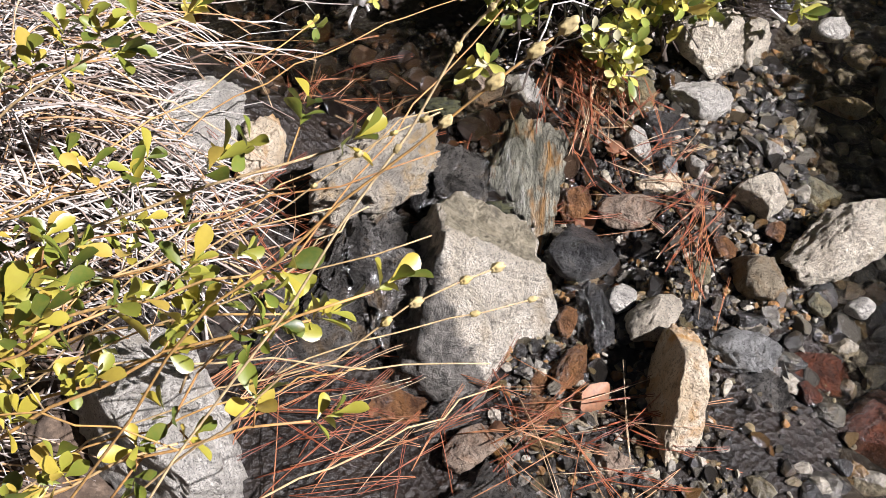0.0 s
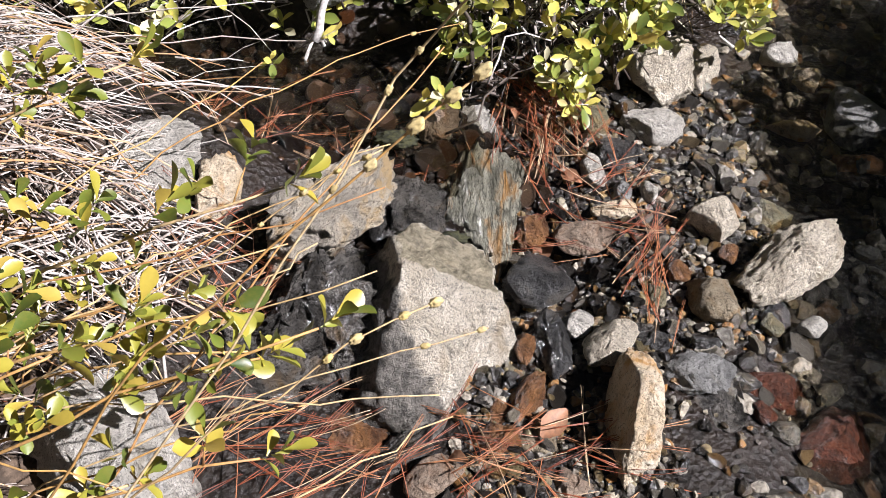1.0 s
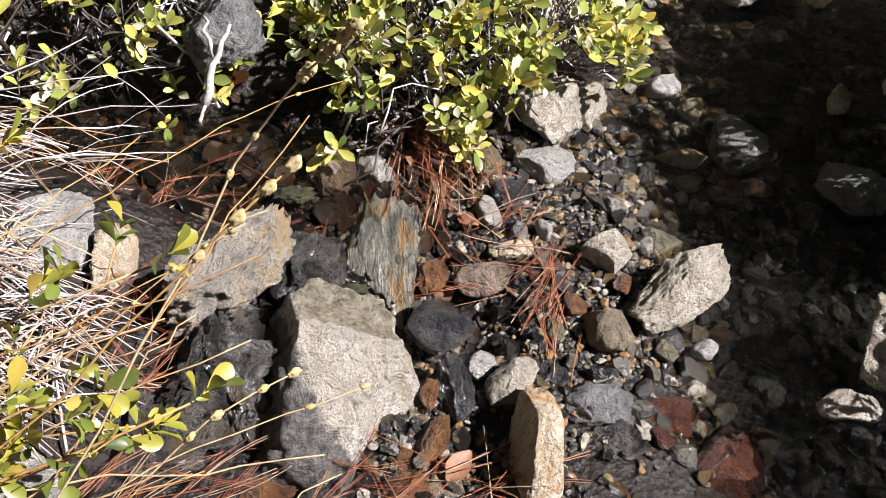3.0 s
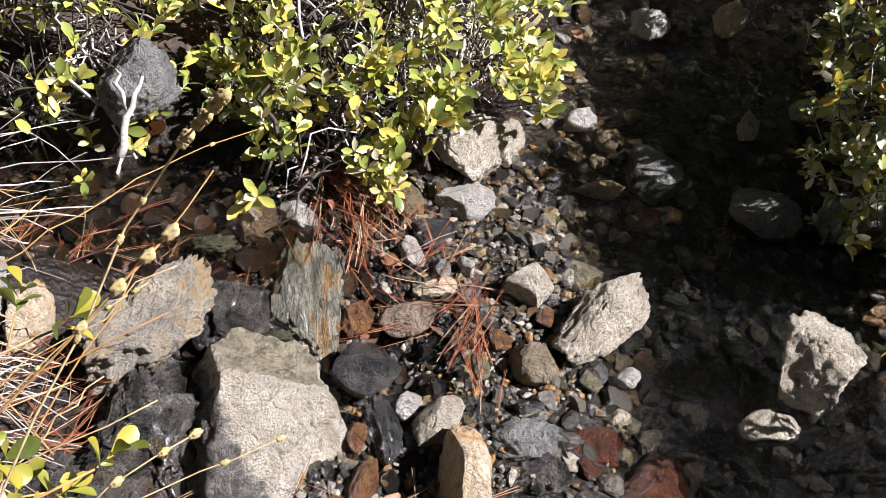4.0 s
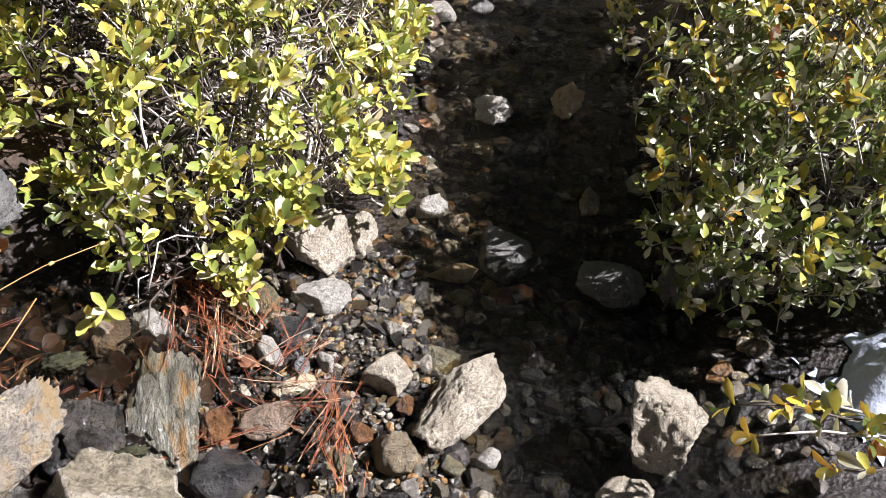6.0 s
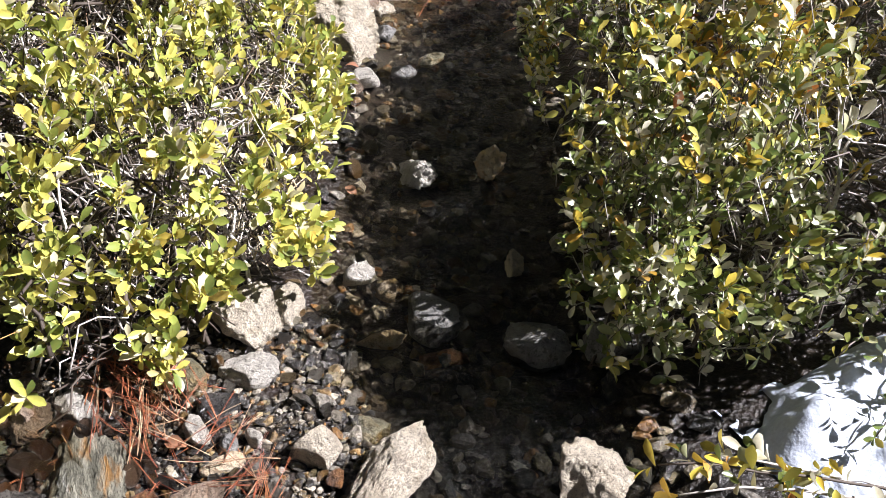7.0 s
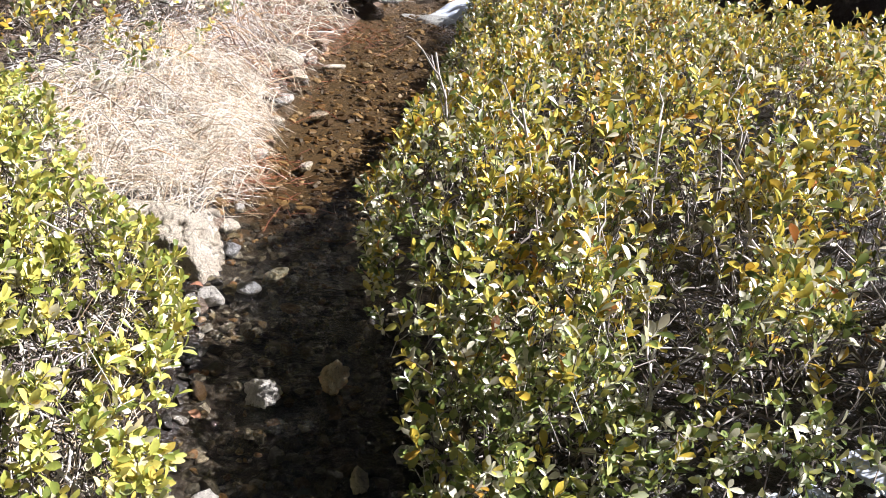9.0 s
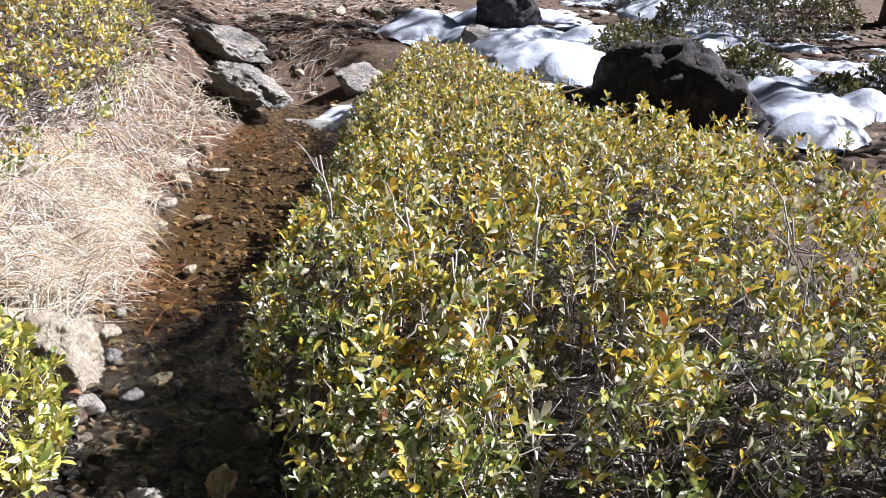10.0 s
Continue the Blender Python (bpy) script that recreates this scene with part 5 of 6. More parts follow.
# ---- dry stalks, straw, needles ----
def stuff_of_stems(name, label, mat, count, seed, place, length, radius, heading, lift=0.02, category="dry grass", k=5, sides=3, singles=120, spread=0.5, heap=0.0):
    """Many thin dry stems lying or standing on the ground. place gives x, y and the height over the land."""
    rng = np.random.RandomState(seed)
    soup = Soup()
    loose = []
    for i in range(count):
        x, y, h = place(rng)
        a = heading + rng.normal(0, spread)
        ln = length * rng.uniform(0.4, 1.2)
        dx, dy = math.cos(a) * ln / 2, math.sin(a) * ln / 2
        if heap:
            lump = noise.noise(Vector((x * 5, y * 5, seed)))
            a2 = a + 1.4 * noise.noise(Vector((x * 3, y * 3, seed + 4)))
            dx, dy = math.cos(a2) * ln / 2, math.sin(a2) * ln / 2
            h = h * (0.7 + 0.5 * lump) + heap * max(0.0, 0.35 + lump)
            x, y = x + rng.normal(0, 0.06), y + rng.normal(0, 0.06)
            if lump < -0.2 and rng.uniform() < 0.8:
                continue
        z0 = land_at(x - dx, y - dy) + h * rng.uniform(0.2, 1.0) + 0.004
        z1 = land_at(x + dx, y + dy) + h * rng.uniform(0.4, 1.4) + 0.004
        r = radius * rng.uniform(0.5, 1.4)
        pts = bent((x - dx, y - dy, z0), (x + dx, y + dy, z1), rng.uniform(0, lift), ln * 0.012, k, rng)
        if i < singles:
            loose.append(tube_geometry(pts, r * 1.2, r * 0.6, 4))
        else:
            soup.tube(pts, r, r * 0.5, sides)
    mat_of = thing(name, soup.mesh(name), mat, label, category, kind="stuff")
    for v, f in loose:
        thing("stalk", mesh_of("stalk", v, f, True), mat, parent=mat_of)
    return mat_of


def in_poly(poly, height):
    xs, ys = [p[0] for p in poly], [p[1] for p in poly]

    def place(rng):
        while True:
            x, y = rng.uniform(min(xs), max(xs)), rng.uniform(min(ys), max(ys))
            if inside(poly, x, y):
                return x, y, height * rng.uniform()
    return place


stuff_of_stems("dead_stalks", "mat of bleached grey-white dead stalks on the bank", THATCH, 3600, 21, in_poly([(-1.2, 0.3), (-0.5, 0.35), (-0.52, 0.72), (-0.28, 0.88), (-0.28, 1.0), (-0.46, 1.15), (-0.48, 1.4), (-0.7, 1.5), (-1.3, 1.6)], 0.1), 0.26, 0.0019, 0.2, 0.04, spread=0.75)
stuff_of_stems("dead_stalks", "loose dead twigs hanging over the trickle", THATCH, 70, 22, in_poly([(-0.6, 1.0), (-0.35, 1.1), (-0.2, 1.4), (-0.3, 1.6), (-0.7, 1.6)], 0.16), 0.3, 0.0016, 0.35, 0.05, singles=40)
stuff_of_stems("dead_stalks", "bleached dry stalks beneath the leafy shrub", STRAW, 1900, 23, in_poly([(0.3, 1.7), (0.6, 1.68), (0.75, 1.9), (0.95, 2.5), (1.0, 3.0), (0.6, 3.1), (0.2, 2.5)], 0.24), 0.2, 0.0018, 0.9, spread=0.8)
stuff_of_stems("dry_grass", "sunlit mat of straw-coloured dry grass", STRAW, 6800, 24, in_poly([(0.95, 3.3), (1.3, 3.2), (1.62, 3.45), (1.9, 4.0), (2.3, 4.75), (2.0, 5.2), (1.4, 4.9), (0.9, 4.1)], 0.08), 0.32, 0.0019, 0.5, 0.1, spread=0.6, heap=0.13)
stuff_of_stems("dry_grass", "pale dry grass and litter along the pool", STRAW, 1100, 25, in_poly([(2.0, 4.6), (2.4, 4.75), (3.2, 5.9), (4.0, 6.9), (3.5, 7.4), (2.5, 6.2), (1.6, 5.0)], 0.1), 0.26, 0.0032, 0.9, 0.06, spread=0.9, heap=0.12)
stuff_of_stems("dead_stalks", "pinkish grey dead stems lying over the dry grass", THATCH, 900, 27, in_poly([(0.95, 3.6), (1.5, 3.5), (1.9, 4.2), (2.4, 5.1), (2.9, 6.0), (2.3, 5.9), (1.5, 5.0), (0.9, 4.3)], 0.14), 0.28, 0.0036, 0.9, 0.1, spread=1.2, heap=0.12, singles=60)
stuff_of_stems("dead_twigs", "tangle of fallen grey twigs on the bank", DRIFT, 700, 26, in_poly([(1.1, 4.3), (1.9, 4.6), (3.0, 6.4), (2.2, 6.4), (1.0, 5.0)], 0.12), 0.35, 0.004, 0.6)


def build_needles(label, cx, cy, rx, ry, count, heading, spread, seed, height=0.03, length=0.15, parts=120):
    """A drift of long pine needles in pairs."""
    rng = np.random.RandomState(seed)
    z0 = land_at(cx, cy)
    heap = thing("pine_needles", None, None, label, "pine needles", "drifts of pine needles", m=pose(cx, cy, z0))
    shapes = []
    for k in range(6):
        soup = Soup()
        bow = rng.uniform(-0.1, 0.1)
        t = np.linspace(-0.5, 0.5, 6)
        for sgn in (0, 1):
            p = np.stack([t, bow * (1 - 4 * t * t) * 0.5 + sgn * 0.03 * (t + 0.5), 0.06 * (1 - 4 * t * t) * rng.uniform(0, 1)], 1)
            soup.tube(p * length, 0.0008, 0.0005, 3)
        me = soup.mesh("needle")
        me.materials.append(NEEDLE)
        shapes.append(me)
    for i in range(count):
        x, y = rng.normal(0, rx * 0.55), rng.normal(0, ry * 0.55)
        z = max(land_at(cx + x, cy + y), WATER_Z + 0.005) - z0 + height * rng.uniform(0.2, 1)
        a = heading + rng.normal(0, spread)
        thing("needle", shapes[rng.randint(6)], None, parent=heap, m=pose(x, y, z + 0.004, rng.uniform(0, 360), rng.uniform(-14, 14), math.degrees(a)) @ Matrix.Scale(rng.uniform(0.7, 1.15), 4))


build_needles("dense drift of red pine needles under the shrub", 0.31, 1.4, 0.09, 0.16, 115, 1.7, 0.5, 31, 0.05)
build_needles("scattered red pine needles across a flat rock", 0.33, 1.14, 0.13, 0.05, 22, 0.0, 0.5, 32, 0.045)
build_needles("bundle of orange pine needles across the gravel", 0.455, 1.06, 0.03, 0.1, 26, 1.15, 0.3, 33, 0.03)
build_needles("drift of orange and red pine needles below the boulder", -0.1, 0.7, 0.22, 0.12, 65, 0.5, 0.8, 34, 0.04)
build_needles("red pine needles on stones below the boulder", 0.2, 0.68, 0.17, 0.1, 45, 0.2, 0.6, 35, 0.05)
build_needles("orange pine needles caught behind the tan rock", -0.2, 0.98, 0.12, 0.1, 50, 0.4, 0.7, 36, 0.06)
build_needles("red pine needles stranded by the trickle", -0.15, 1.35, 0.2, 0.12, 60, 1.2, 0.8, 37, 0.03)
build_needles("red pine needles on the sunny bank", 1.72, 3.85, 0.22, 0.55, 360, 0.9, 0.9, 38, 0.05)
build_needles("pale needles lying over small stones", 0.43, 1.26, 0.05, 0.04, 10, 0.7, 0.3, 39, 0.04)
build_needles("brown pine needles among the dry grass", 2.3, 5.4, 0.5, 0.7, 300, 0.9, 0.9, 41, 0.09, 0.18)
build_needles("rusty pine needles by the pool", 3.2, 6.3, 0.45, 0.6, 420, 0.9, 0.9, 40, 0.06, 0.18)


# ---- snow ----
def build_snow(name, label, blobs, step, thick, seed):
    """A patch of snow: overlapping mounds with soft scalloped edges, lying on the land."""
    x0, x1 = min(b[0] - b[2] for b in blobs), max(b[0] + b[2] for b in blobs)
    y0, y1 = min(b[1] - b[3] for b in blobs), max(b[1] + b[3] for b in blobs)
    gx, gy = np.meshgrid(np.arange(x0, x1, step), np.arange(y0, y1, step))
    f = np.zeros(gx.shape)
    for bx, by, rx, ry in blobs:
        f = np.maximum(f, 1 - ((gx - bx) / rx) ** 2 - ((gy - by) / ry) ** 2)
    nz = np.array([noise.fractal(Vector((x / step / 14, y / step / 14, seed)), 1.0, 2.0, 3) for x, y in zip(gx.ravel(), gy.ravel())]).reshape(gx.shape)
    base = land(gx.ravel(), gy.ravel()).reshape(gx.shape)
    f = np.where(gy < 3, np.minimum(f, (bank_distance(gx, gy)[0] - 0.04) * 8), f)
    f = np.where(f < 0.0, np.minimum(f + 0.1 * nz, -0.01), f + 0.1 * nz)
    h = thick * np.clip(f, 0, 1) ** 0.45 * (1 + 0.35 * nz) * (0.6 + 0.4 * np.clip(f, 0, 1))
    low = np.where(f <= 0, -0.07, 0)
    z = base + h + low
    keep = f > -0.12
    idx = -np.ones(gx.shape, int)
    idx[keep] = np.arange(keep.sum())
    v = np.stack([gx[keep], gy[keep], z[keep]], 1)
    q = np.stack([idx[:-1, :-1].ravel(), idx[:-1, 1:].ravel(), idx[1:, 1:].ravel(), idx[1:, :-1].ravel()], 1)
    q = q[(q >= 0).all(1)]
    thing(name, mesh_of(name, v, q, True), SNOW, label, "snow")


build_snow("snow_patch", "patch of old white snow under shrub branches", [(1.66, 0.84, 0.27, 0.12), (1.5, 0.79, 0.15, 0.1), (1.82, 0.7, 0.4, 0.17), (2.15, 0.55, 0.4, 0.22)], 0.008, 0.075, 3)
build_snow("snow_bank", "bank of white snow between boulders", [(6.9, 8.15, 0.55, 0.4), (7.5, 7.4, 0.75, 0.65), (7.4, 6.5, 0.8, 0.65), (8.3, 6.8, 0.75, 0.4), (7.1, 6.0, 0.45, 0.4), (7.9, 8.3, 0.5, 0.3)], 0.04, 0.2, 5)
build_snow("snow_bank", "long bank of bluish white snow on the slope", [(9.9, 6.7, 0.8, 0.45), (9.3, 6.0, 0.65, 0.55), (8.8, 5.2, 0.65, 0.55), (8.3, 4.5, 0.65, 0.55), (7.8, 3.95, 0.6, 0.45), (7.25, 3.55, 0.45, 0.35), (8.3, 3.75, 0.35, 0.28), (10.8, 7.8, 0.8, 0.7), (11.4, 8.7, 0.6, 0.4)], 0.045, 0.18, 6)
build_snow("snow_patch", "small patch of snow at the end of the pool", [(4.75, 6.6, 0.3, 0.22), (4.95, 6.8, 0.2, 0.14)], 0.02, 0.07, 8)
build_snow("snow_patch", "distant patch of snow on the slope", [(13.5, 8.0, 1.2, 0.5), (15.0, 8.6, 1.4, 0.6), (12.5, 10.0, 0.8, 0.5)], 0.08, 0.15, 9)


# ---- wood ----
def build_log():
    rng = np.random.RandomState(3)
    soup = Soup()
    soup.tube(bent((6.3, 11.2, 0.75), (9.2, 10.3, 0.85), 0.03, 0.02, 14, rng), 0.17, 0.13, 12)
    thing("log", soup.mesh("log"), BARK, "dark fallen log across the far bank", "log")


def build_driftwood():
    rng = np.random.RandomState(4)
    soup = Soup()
    soup.tube(bent((-0.12, 1.43, 0.22), (-0.06, 1.52, 0.33), 0.01, 0.003, 8, rng), 0.009, 0.003, 7)
    soup.tube(bent((-0.09, 1.475, 0.275), (-0.11, 1.55, 0.33), 0.01, 0.003, 6, rng), 0.006, 0.002, 6)
    thing("driftwood", soup.mesh("driftwood"), DRIFT, "small bleached white piece of driftwood", "wood")


def build_tree():
    rng = np.random.RandomState(6)
    x, y = 12.95, 5.85
    z = land_at(x, y) - 0.05
    tree = thing("tree", None, None, "dark-barked pine with bare lower trunk", "tree", m=pose(x, y, z))
    soup = Soup()
    soup.tube(bent((0, 0, 0), (0.15, 0.1, 9.0), 0, 0.02, 18, rng), 0.2, 0.05, 14)
    thing("trunk", soup.mesh("trunk"), BARK, parent=tree)
    twigs, needles = Soup(), []
    for i in range(46):
        h = 3.2 + 5.6 * (i / 46)
        a, ln = i * 2.4, (9.6 - h) * 0.3 + 0.25
        b = (math.cos(a) * ln, math.sin(a) * ln, h + 0.1 - 0.15 * ln)
        twigs.tube(bent((0, 0, h), b, 0.05, 0.02, 6, rng), 0.03, 0.008, 5)
        for _ in range(26):
            t = rng.uniform(0.3, 1.05)
            p = np.array([b[0] * t, b[1] * t, h + (b[2] - h) * t]) + rng.normal(0, 0.09, 3)
            sprig(rng, p, rng.normal(0, 0.5, 3) + np.array([b[0], b[1], 0.4]), 0.05, 6, 0.14, needles)
    thing("limbs", twigs.mesh("limbs"), BARK, parent=tree)
    crown = Soup()
    nd = np.array(needles)
    nd[:, :, 1] *= 0.3
    crown.scatter(*LEAF_PLAIN, nd)
    thing("crown", crown.mesh("crown"), LEAF_FAR, kind="stuff", parent=tree)
    # more pines, mostly out of view, added to shade the far snow bank
    for px, py, sc in ((12.4, 2.6, 0.62), (13.6, 4.3, 0.6), (10.9, 1.6, 0.5)):
        shade_pine = copy_thing(tree, pose(px, py, land_at(px, py) - 0.05, 0, 0, px * 40))
        shade_pine.scale = (sc, sc, sc)


build_log()
build_driftwood()
build_tree()


def build_woods():
    """Unseen dark conifers added round the clearing to darken reflections and sky light, open towards the sun."""
    rng = np.random.RandomState(12)
    crowns, trunks = [], Soup()
    for i in range(64):
        a = rng.uniform(0, 6.28)
        off = (a - math.atan2(SUN_DIR.y, SUN_DIR.x) + math.pi) % (2 * math.pi) - math.pi
        if abs(off) < 0.6:
            continue
        d = rng.uniform(19, 40)
        x, y = 0.5 + d * math.cos(a), 1.0 + d * math.sin(a)
        z, h = land_at(x, y), rng.uniform(11, 19)
        trunks.tube([(x, y, z - 0.2), (x, y, z + h * 0.6), (x, y, z + h)], 0.28, 0.03, 8)
        for k in range(230):
            t = rng.uniform(0.12, 1.0)
            b = rng.uniform(0, 6.3)
            r = (1 - t) * h * 0.2 * rng.uniform(0.2, 1.0) + 0.1
            sprig(rng, (x + r * math.cos(b), y + r * math.sin(b), z + h * t), (math.cos(b), math.sin(b), 0.1), 0.5, 4, 1.1, crowns)
    woods = thing("far_woods", trunks.mesh("far_woods"), BARK, "unseen dark conifer woods added round the clearing", "trees", kind="stuff")
    soup = Soup()
    soup.scatter(*LEAF_PLAIN, crowns)
    thing("crown", soup.mesh("crown"), PINE, kind="stuff", parent=woods)


build_woods()


# ---- stones, litter and sprigs along the banks ----
def build_bank_stones():
    rng = np.random.RandomState(91)
    kinds = [rock_mesh((1, 0.75, 0.55), 600 + k, 8, 0.08, 3) for k in range(6)]
    looks = [(SILVER, "grey stone on the stream bank"), (GRANITE, "pale stone on the stream bank"), (GREY, "dull grey stone on the bank"), (PINK, "brownish stone on the stream bank"), (SLATE, "flat grey stone by the water"), (TAN, "tan stone by the water's edge")]
    for me, (mat, _) in zip(kinds, looks):
        me.materials.append(mat)
    line = along_stream(0.03)
    made = 0
    while made < 85:
        q = line[rng.randint(len(line))]
        if not 2.0 < q[1] < 6.4:
            continue
        x, y = q[0] + rng.uniform(-1.0, 0.2), q[1] + rng.uniform(-0.2, 0.6)
        b, side = bank_at(x, y)
        if side < 0 or not -0.1 < b < 0.22:
            continue
        k = rng.randint(6)
        s = 0.025 + 0.08 * rng.uniform() ** 2
        thing("stone", kinds[k], None, looks[k][1], "rock", "stones along the bank", m=pose(x, y, land_at(x, y) + s * 0.15, rng.uniform(-15, 15), rng.uniform(-15, 15), rng.uniform(0, 360)) @ Matrix.Scale(s, 4))
        made += 1


build_bank_stones()
for i, (x, y, q) in enumerate([(1.5, 3.2, 0.1), (1.62, 3.38, 0.07), (1.72, 3.55, 0.09), (1.84, 3.72, 0.06), (1.95, 3.95, 0.12), (2.08, 4.12, 0.07), (2.25, 4.45, 0.1), (2.42, 4.72, 0.13), (2.6, 4.95, 0.08), (2.7, 5.15, 0.16), (2.95, 5.5, 0.1), (3.2, 5.85, 0.12), (3.55, 6.3, 0.1)]):
    stone("stone", "whitish stone at the edge of the dry grass", x, y, land_at(x, y) + q * 0.2, q, q * 0.7, q * 0.55, i * 53, 460 + i, (GRANITE, SILVER, PINK)[i % 3], 7, 0.06, 3, (0, 0), "stones along the bank")
stuff_of_stems("forest_litter", "brown needles and twigs littering the far bank", THATCH, 2200, 93, in_poly([(3.6, 7.2), (4.6, 7.2), (6.2, 8.2), (8.2, 8.8), (8.5, 11.5), (5.0, 11.5), (3.4, 9.0)], 0.03), 0.25, 0.004, 0.4, singles=40)
CHIP = stem_material("bark_and_stone_chip", [(0.0, (0.06, 0.04, 0.03)), (0.5, (0.2, 0.13, 0.09)), (0.8, (0.4, 0.3, 0.22)), (0.93, (0.72, 0.66, 0.58)), (1.0, (0.85, 0.82, 0.76))], 0.8)


def build_chips(label, poly, count, size, seed):
    rng = np.random.RandomState(seed)
    place = in_poly(poly, 0.01)
    heap = Soup()
    mats = []
    for _ in range(count):
        x, y, h = place(rng)
        if bank_at(x, y)[0] < 0.02:
            continue
        c = size * (0.4 + 1.6 * rng.uniform() ** 3)
        m = pose(x, y, land_at(x, y) + h, rng.uniform(-25, 25), rng.uniform(-25, 25), rng.uniform(0, 360)) @ Matrix.Diagonal((c, c * rng.uniform(0.35, 0.9), c * rng.uniform(0.15, 0.4), 1))
        mats.append([list(r) for r in m][:3])
    heap.scatter(BALLS[1][0], np.array(BALLS[1][1]), mats)
    thing("forest_litter", heap.mesh("forest_litter"), CHIP, label, "litter", kind="stuff")


build_chips("bark flakes and small stones strewn on the far bank", [(3.2, 6.9), (4.5, 7.1), (6.0, 7.9), (8.2, 8.6), (8.8, 11.5), (5.0, 12.0), (3.4, 9.5)], 1700, 0.05, 96)
build_chips("bark flakes and pale stones on the dry bank", [(1.4, 3.2), (1.75, 3.5), (2.2, 4.3), (3.1, 5.6), (4.0, 6.8), (3.6, 7.2), (2.2, 5.6), (1.5, 4.2)], 420, 0.028, 97)
build_chips("bark flakes and stones on the snowy slope", [(6.0, 3.0), (9.5, 2.5), (14.0, 6.0), (13.0, 11.0), (9.0, 9.0), (8.0, 6.5)], 1200, 0.06, 98)
build_needles("rusty needles covering the far bank", 5.6, 8.9, 1.6, 1.4, 520, 0.4, 1.2, 94, 0.03, 0.24)
build_needles("rusty needles on dry ground past the pool", 3.3, 7.6, 0.8, 1.0, 120, 0.4, 1.2, 95, 0.03, 0.22)


def build_dead_leaves():
    rng = np.random.RandomState(97)
    me = mesh_of("dead_leaf", LEAF_FINE[0] * np.array([1, 1.5, 2.5]), LEAF_FINE[1], True)
    me.materials.append(DEADLEAF)
    for x, y, z in ((0.28, 1.43, 0.06), (0.33, 1.46, 0.06), (0.25, 1.4, 0.06), (0.36, 1.36, 0.05), (0.36, 1.25, 0.04), (0.3, 1.14, 0.05), (0.12, 0.67, 0.06), (0.27, 0.76, 0.05), (1.0, 2.2, 0.03), (0.95, 2.05, 0.03), (1.12, 2.45, 0.03), (1.18, 2.7, 0.05)):
        thing("dead_leaf", me, None, "curled reddish brown dead leaf on the ground", "leaf", "fallen leaves", m=pose(x, y, land_at(x, y) + z * 0.6, rng.uniform(-25, 25), rng.uniform(-25, 25), rng.uniform(0, 360)) @ Matrix.Scale(rng.uniform(0.035, 0.055), 4))


def build_moss():
    for i, (x, y, z, a, b) in enumerate(((0.05, 1.08, 0.07, 0.035, 0.014), (0.11, 1.09, 0.055, 0.03, 0.012), (0.02, 1.33, 0.07, 0.04, 0.02))):
        u, f = BALLS[4]
        v = u * np.array([a, b, 0.014]) * (1 + 0.35 * fuzz(u, 4, i) + 0.25 * fuzz(u, 14, i + 3))[:, None]
        thing("moss", mesh_of("moss", v, f, True), MOSS, "dark green moss cushion on wet rock", "moss", "moss on wet rocks", m=pose(x, y, z))


def build_low_sprig():
    rng = np.random.RandomState(99)
    ob = thing("shrub_sprig", None, None, "pale leafy sprig reaching out over the water", "sprig", m=pose(1.55, 0.5, land_at(1.55, 0.5)))
    back = Matrix.Translation(-ob.matrix_basis.translation)
    leaves = []
    for a, b, w in (((1.55, 0.5, 0.1), (0.98, 0.69, 0.29), 7), ((1.5, 0.5, 0.12), (0.99, 0.635, 0.28), 6), ((1.45, 0.53, 0.14), (1.1, 0.7, 0.23), 6), ((1.5, 0.45, 0.12), (1.08, 0.56, 0.26), 6)):
        pts = bent(a, b, 0.04, 0.004, 12, rng)
        v, f = tube_geometry(pts, 0.0034, 0.0016, 6)
        thing("branch", mesh_of("branch", v, f, True), TWIG, parent=ob, m=back)
        for k in range(w):
            p = pts[11 - k]
            d = pts[11 - k] - pts[10 - k]
            sprig(rng, p, d / np.linalg.norm(d) + np.array([0, 0, 0.5]) + rng.normal(0, 0.4, 3), 0.03, 4, 0.036, leaves)
    one = mesh_of("leaf", *LEAF_FINE, True)
    one.materials.append(LEAF_OLIVE)
    for m in leaves:
        thing("leaf", one, None, parent=ob, m=back @ Matrix(m + [[0, 0, 0, 1]]))


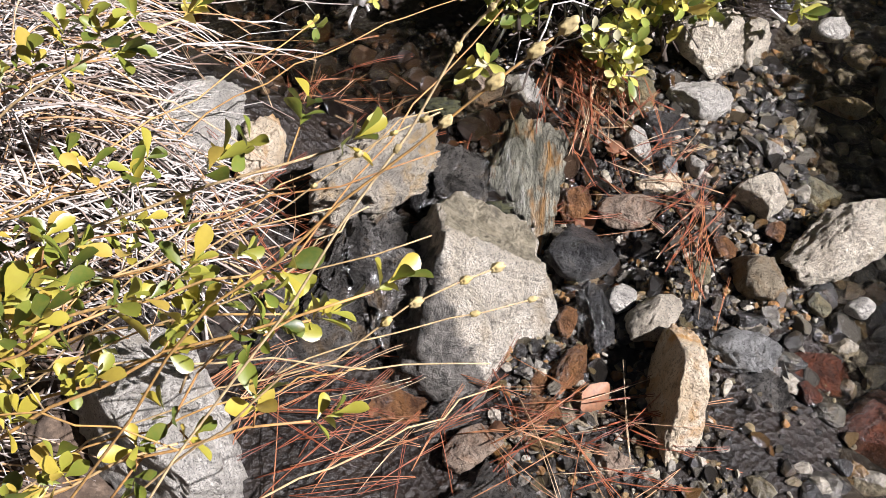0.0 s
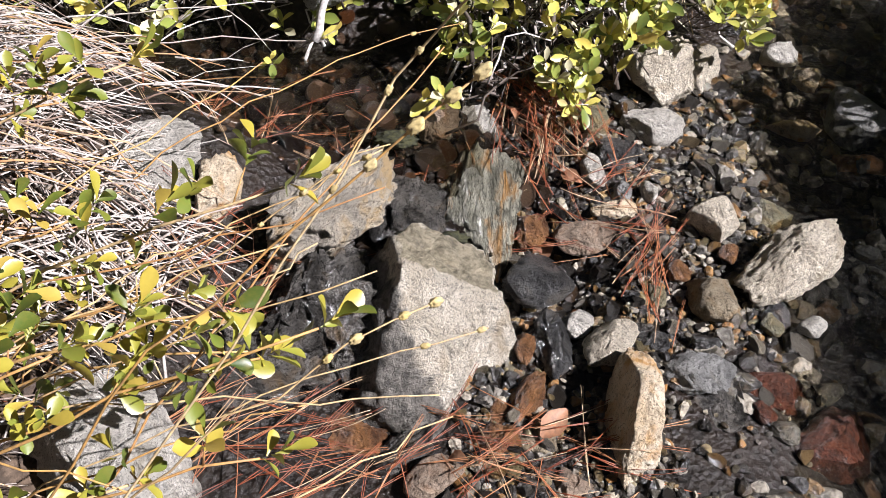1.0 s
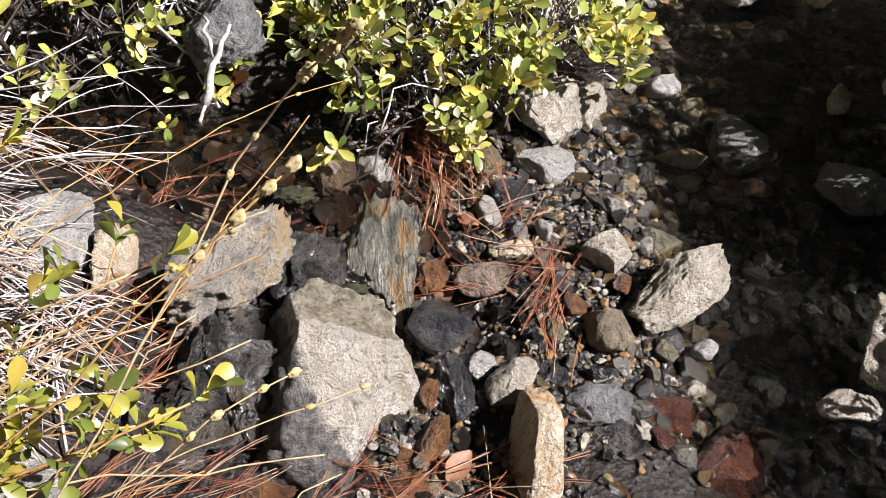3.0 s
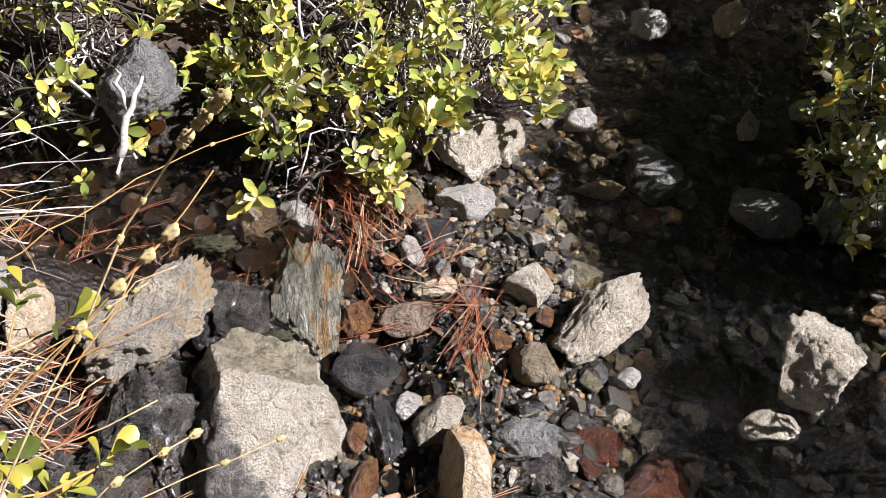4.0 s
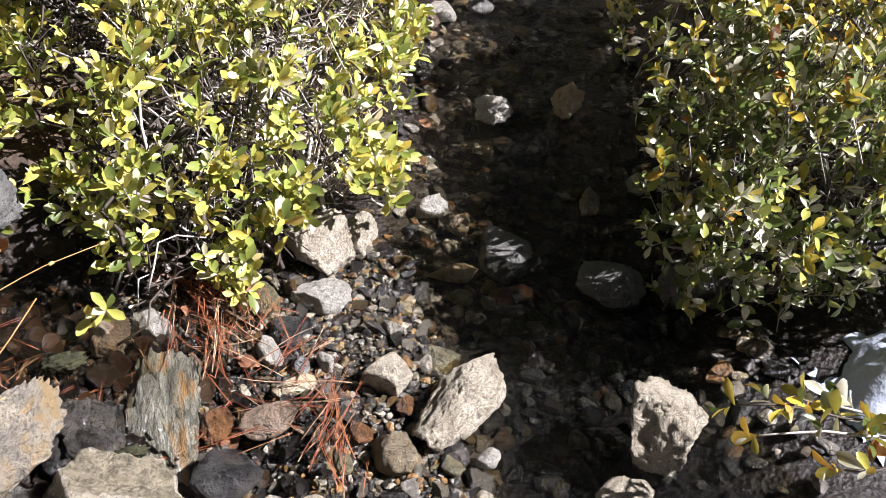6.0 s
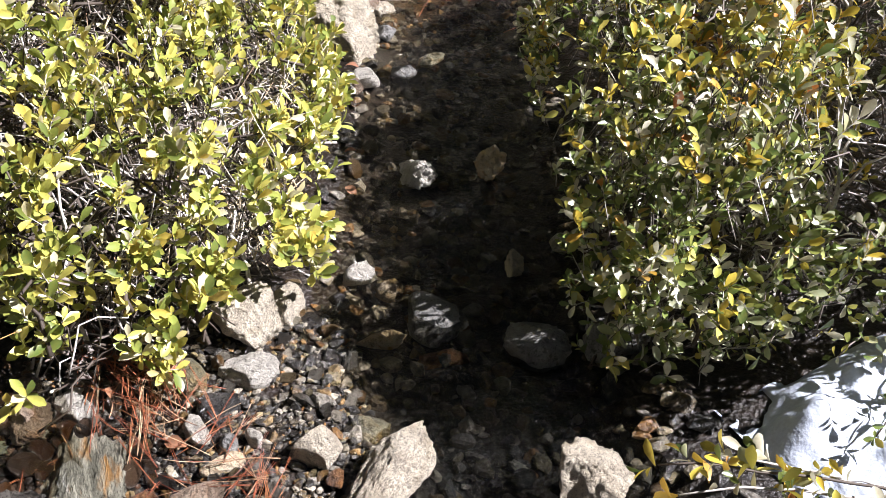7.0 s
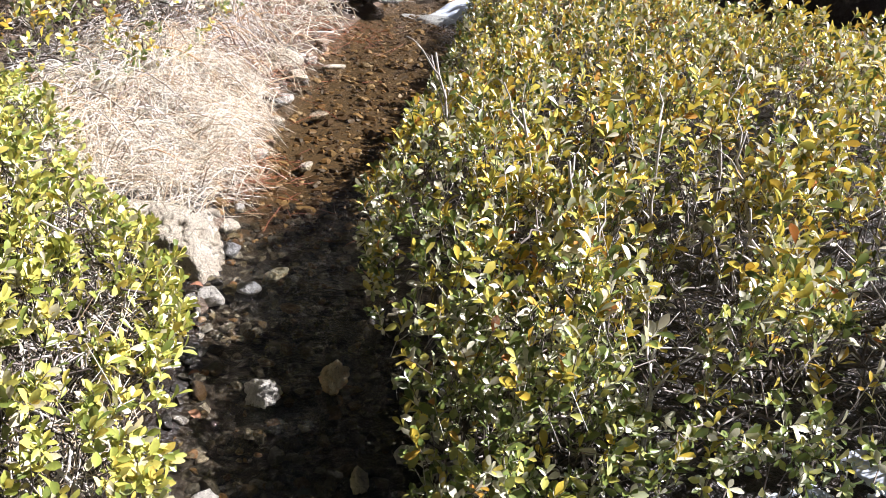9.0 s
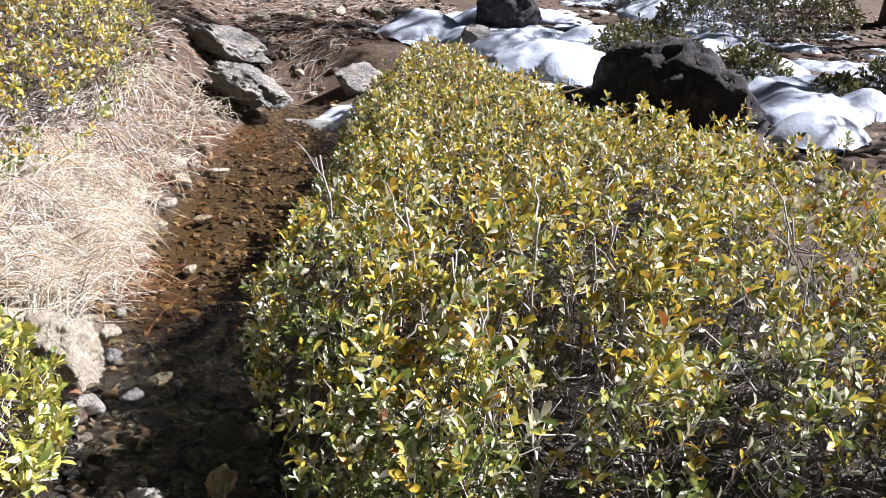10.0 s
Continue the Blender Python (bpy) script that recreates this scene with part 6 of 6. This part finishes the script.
def build_overhang():
    rng = np.random.RandomState(87)
    ob = thing("shrub", None, None, "leafy twigs of a shrub hanging over old snow", "shrub", m=pose(1.8, 0.98, land_at(1.8, 0.98)))
    back = Matrix.Translation(-ob.matrix_basis.translation)
    leaves = []
    for a, b, w in (((1.85, 1.0, 0.12), (1.5, 0.84, 0.2), 6), ((1.85, 0.98, 0.12), (1.56, 0.77, 0.2), 6), ((1.75, 1.05, 0.1), (1.42, 0.95, 0.16), 7),
                    ((1.7, 1.08, 0.1), (1.35, 1.0, 0.14), 7), ((1.8, 1.05, 0.1), (1.52, 0.95, 0.24), 7), ((1.65, 1.1, 0.08), (1.46, 1.02, 0.1), 6),
                    ((1.9, 0.9, 0.12), (1.52, 0.71, 0.1), 4), ((1.95, 0.85, 0.12), (1.62, 0.7, 0.16), 5),
                    ((2.0, 1.05, 0.15), (1.62, 0.88, 0.27), 8), ((2.1, 1.0, 0.15), (1.76, 0.85, 0.28), 8), ((2.2, 0.95, 0.15), (1.88, 0.8, 0.28), 8), ((1.95, 1.1, 0.15), (1.56, 0.95, 0.3), 8), ((1.7, 1.15, 0.1), (1.42, 0.99, 0.2), 7), ((1.62, 1.12, 0.1), (1.32, 1.0, 0.19), 7),
                    ((2.0, 1.1, 0.12), (1.68, 0.92, 0.2), 8), ((2.2, 0.9, 0.12), (1.95, 0.78, 0.2), 8), ((1.6, 1.15, 0.1), (1.27, 1.05, 0.17), 7), ((1.9, 1.0, 0.2), (1.6, 0.8, 0.3), 9), ((2.05, 0.95, 0.2), (1.78, 0.76, 0.3), 9), ((1.8, 1.05, 0.2), (1.47, 0.88, 0.26), 9), ((2.2, 0.85, 0.2), (1.9, 0.68, 0.32), 9), ((1.95, 0.95, 0.2), (1.66, 0.84, 0.36), 9), ((2.1, 0.9, 0.2), (1.82, 0.8, 0.38), 9), ((1.85, 1.0, 0.25), (1.55, 0.92, 0.38), 9)):
        pts = bent(a, b, 0.05, 0.006, 12, rng)
        v, f = tube_geometry(pts, 0.003, 0.0014, 6)
        thing("branch", mesh_of("branch", v, f, True), TWIG, parent=ob, m=back)
        for k in range(w):
            p = pts[11 - k]
            d = pts[11 - k] - pts[10 - k]
            sprig(rng, p, d / np.linalg.norm(d) + np.array([0, 0, 0.6]) + rng.normal(0, 0.4, 3), 0.03, 4, 0.03, leaves)
    one = mesh_of("leaf", *LEAF_FINE, True)
    one.materials.append(LEAF_SHADY)
    for m in leaves:
        thing("leaf", one, None, parent=ob, m=back @ Matrix(m + [[0, 0, 0, 1]]))


build_dead_leaves()
build_moss()
build_overhang()
build_low_sprig()
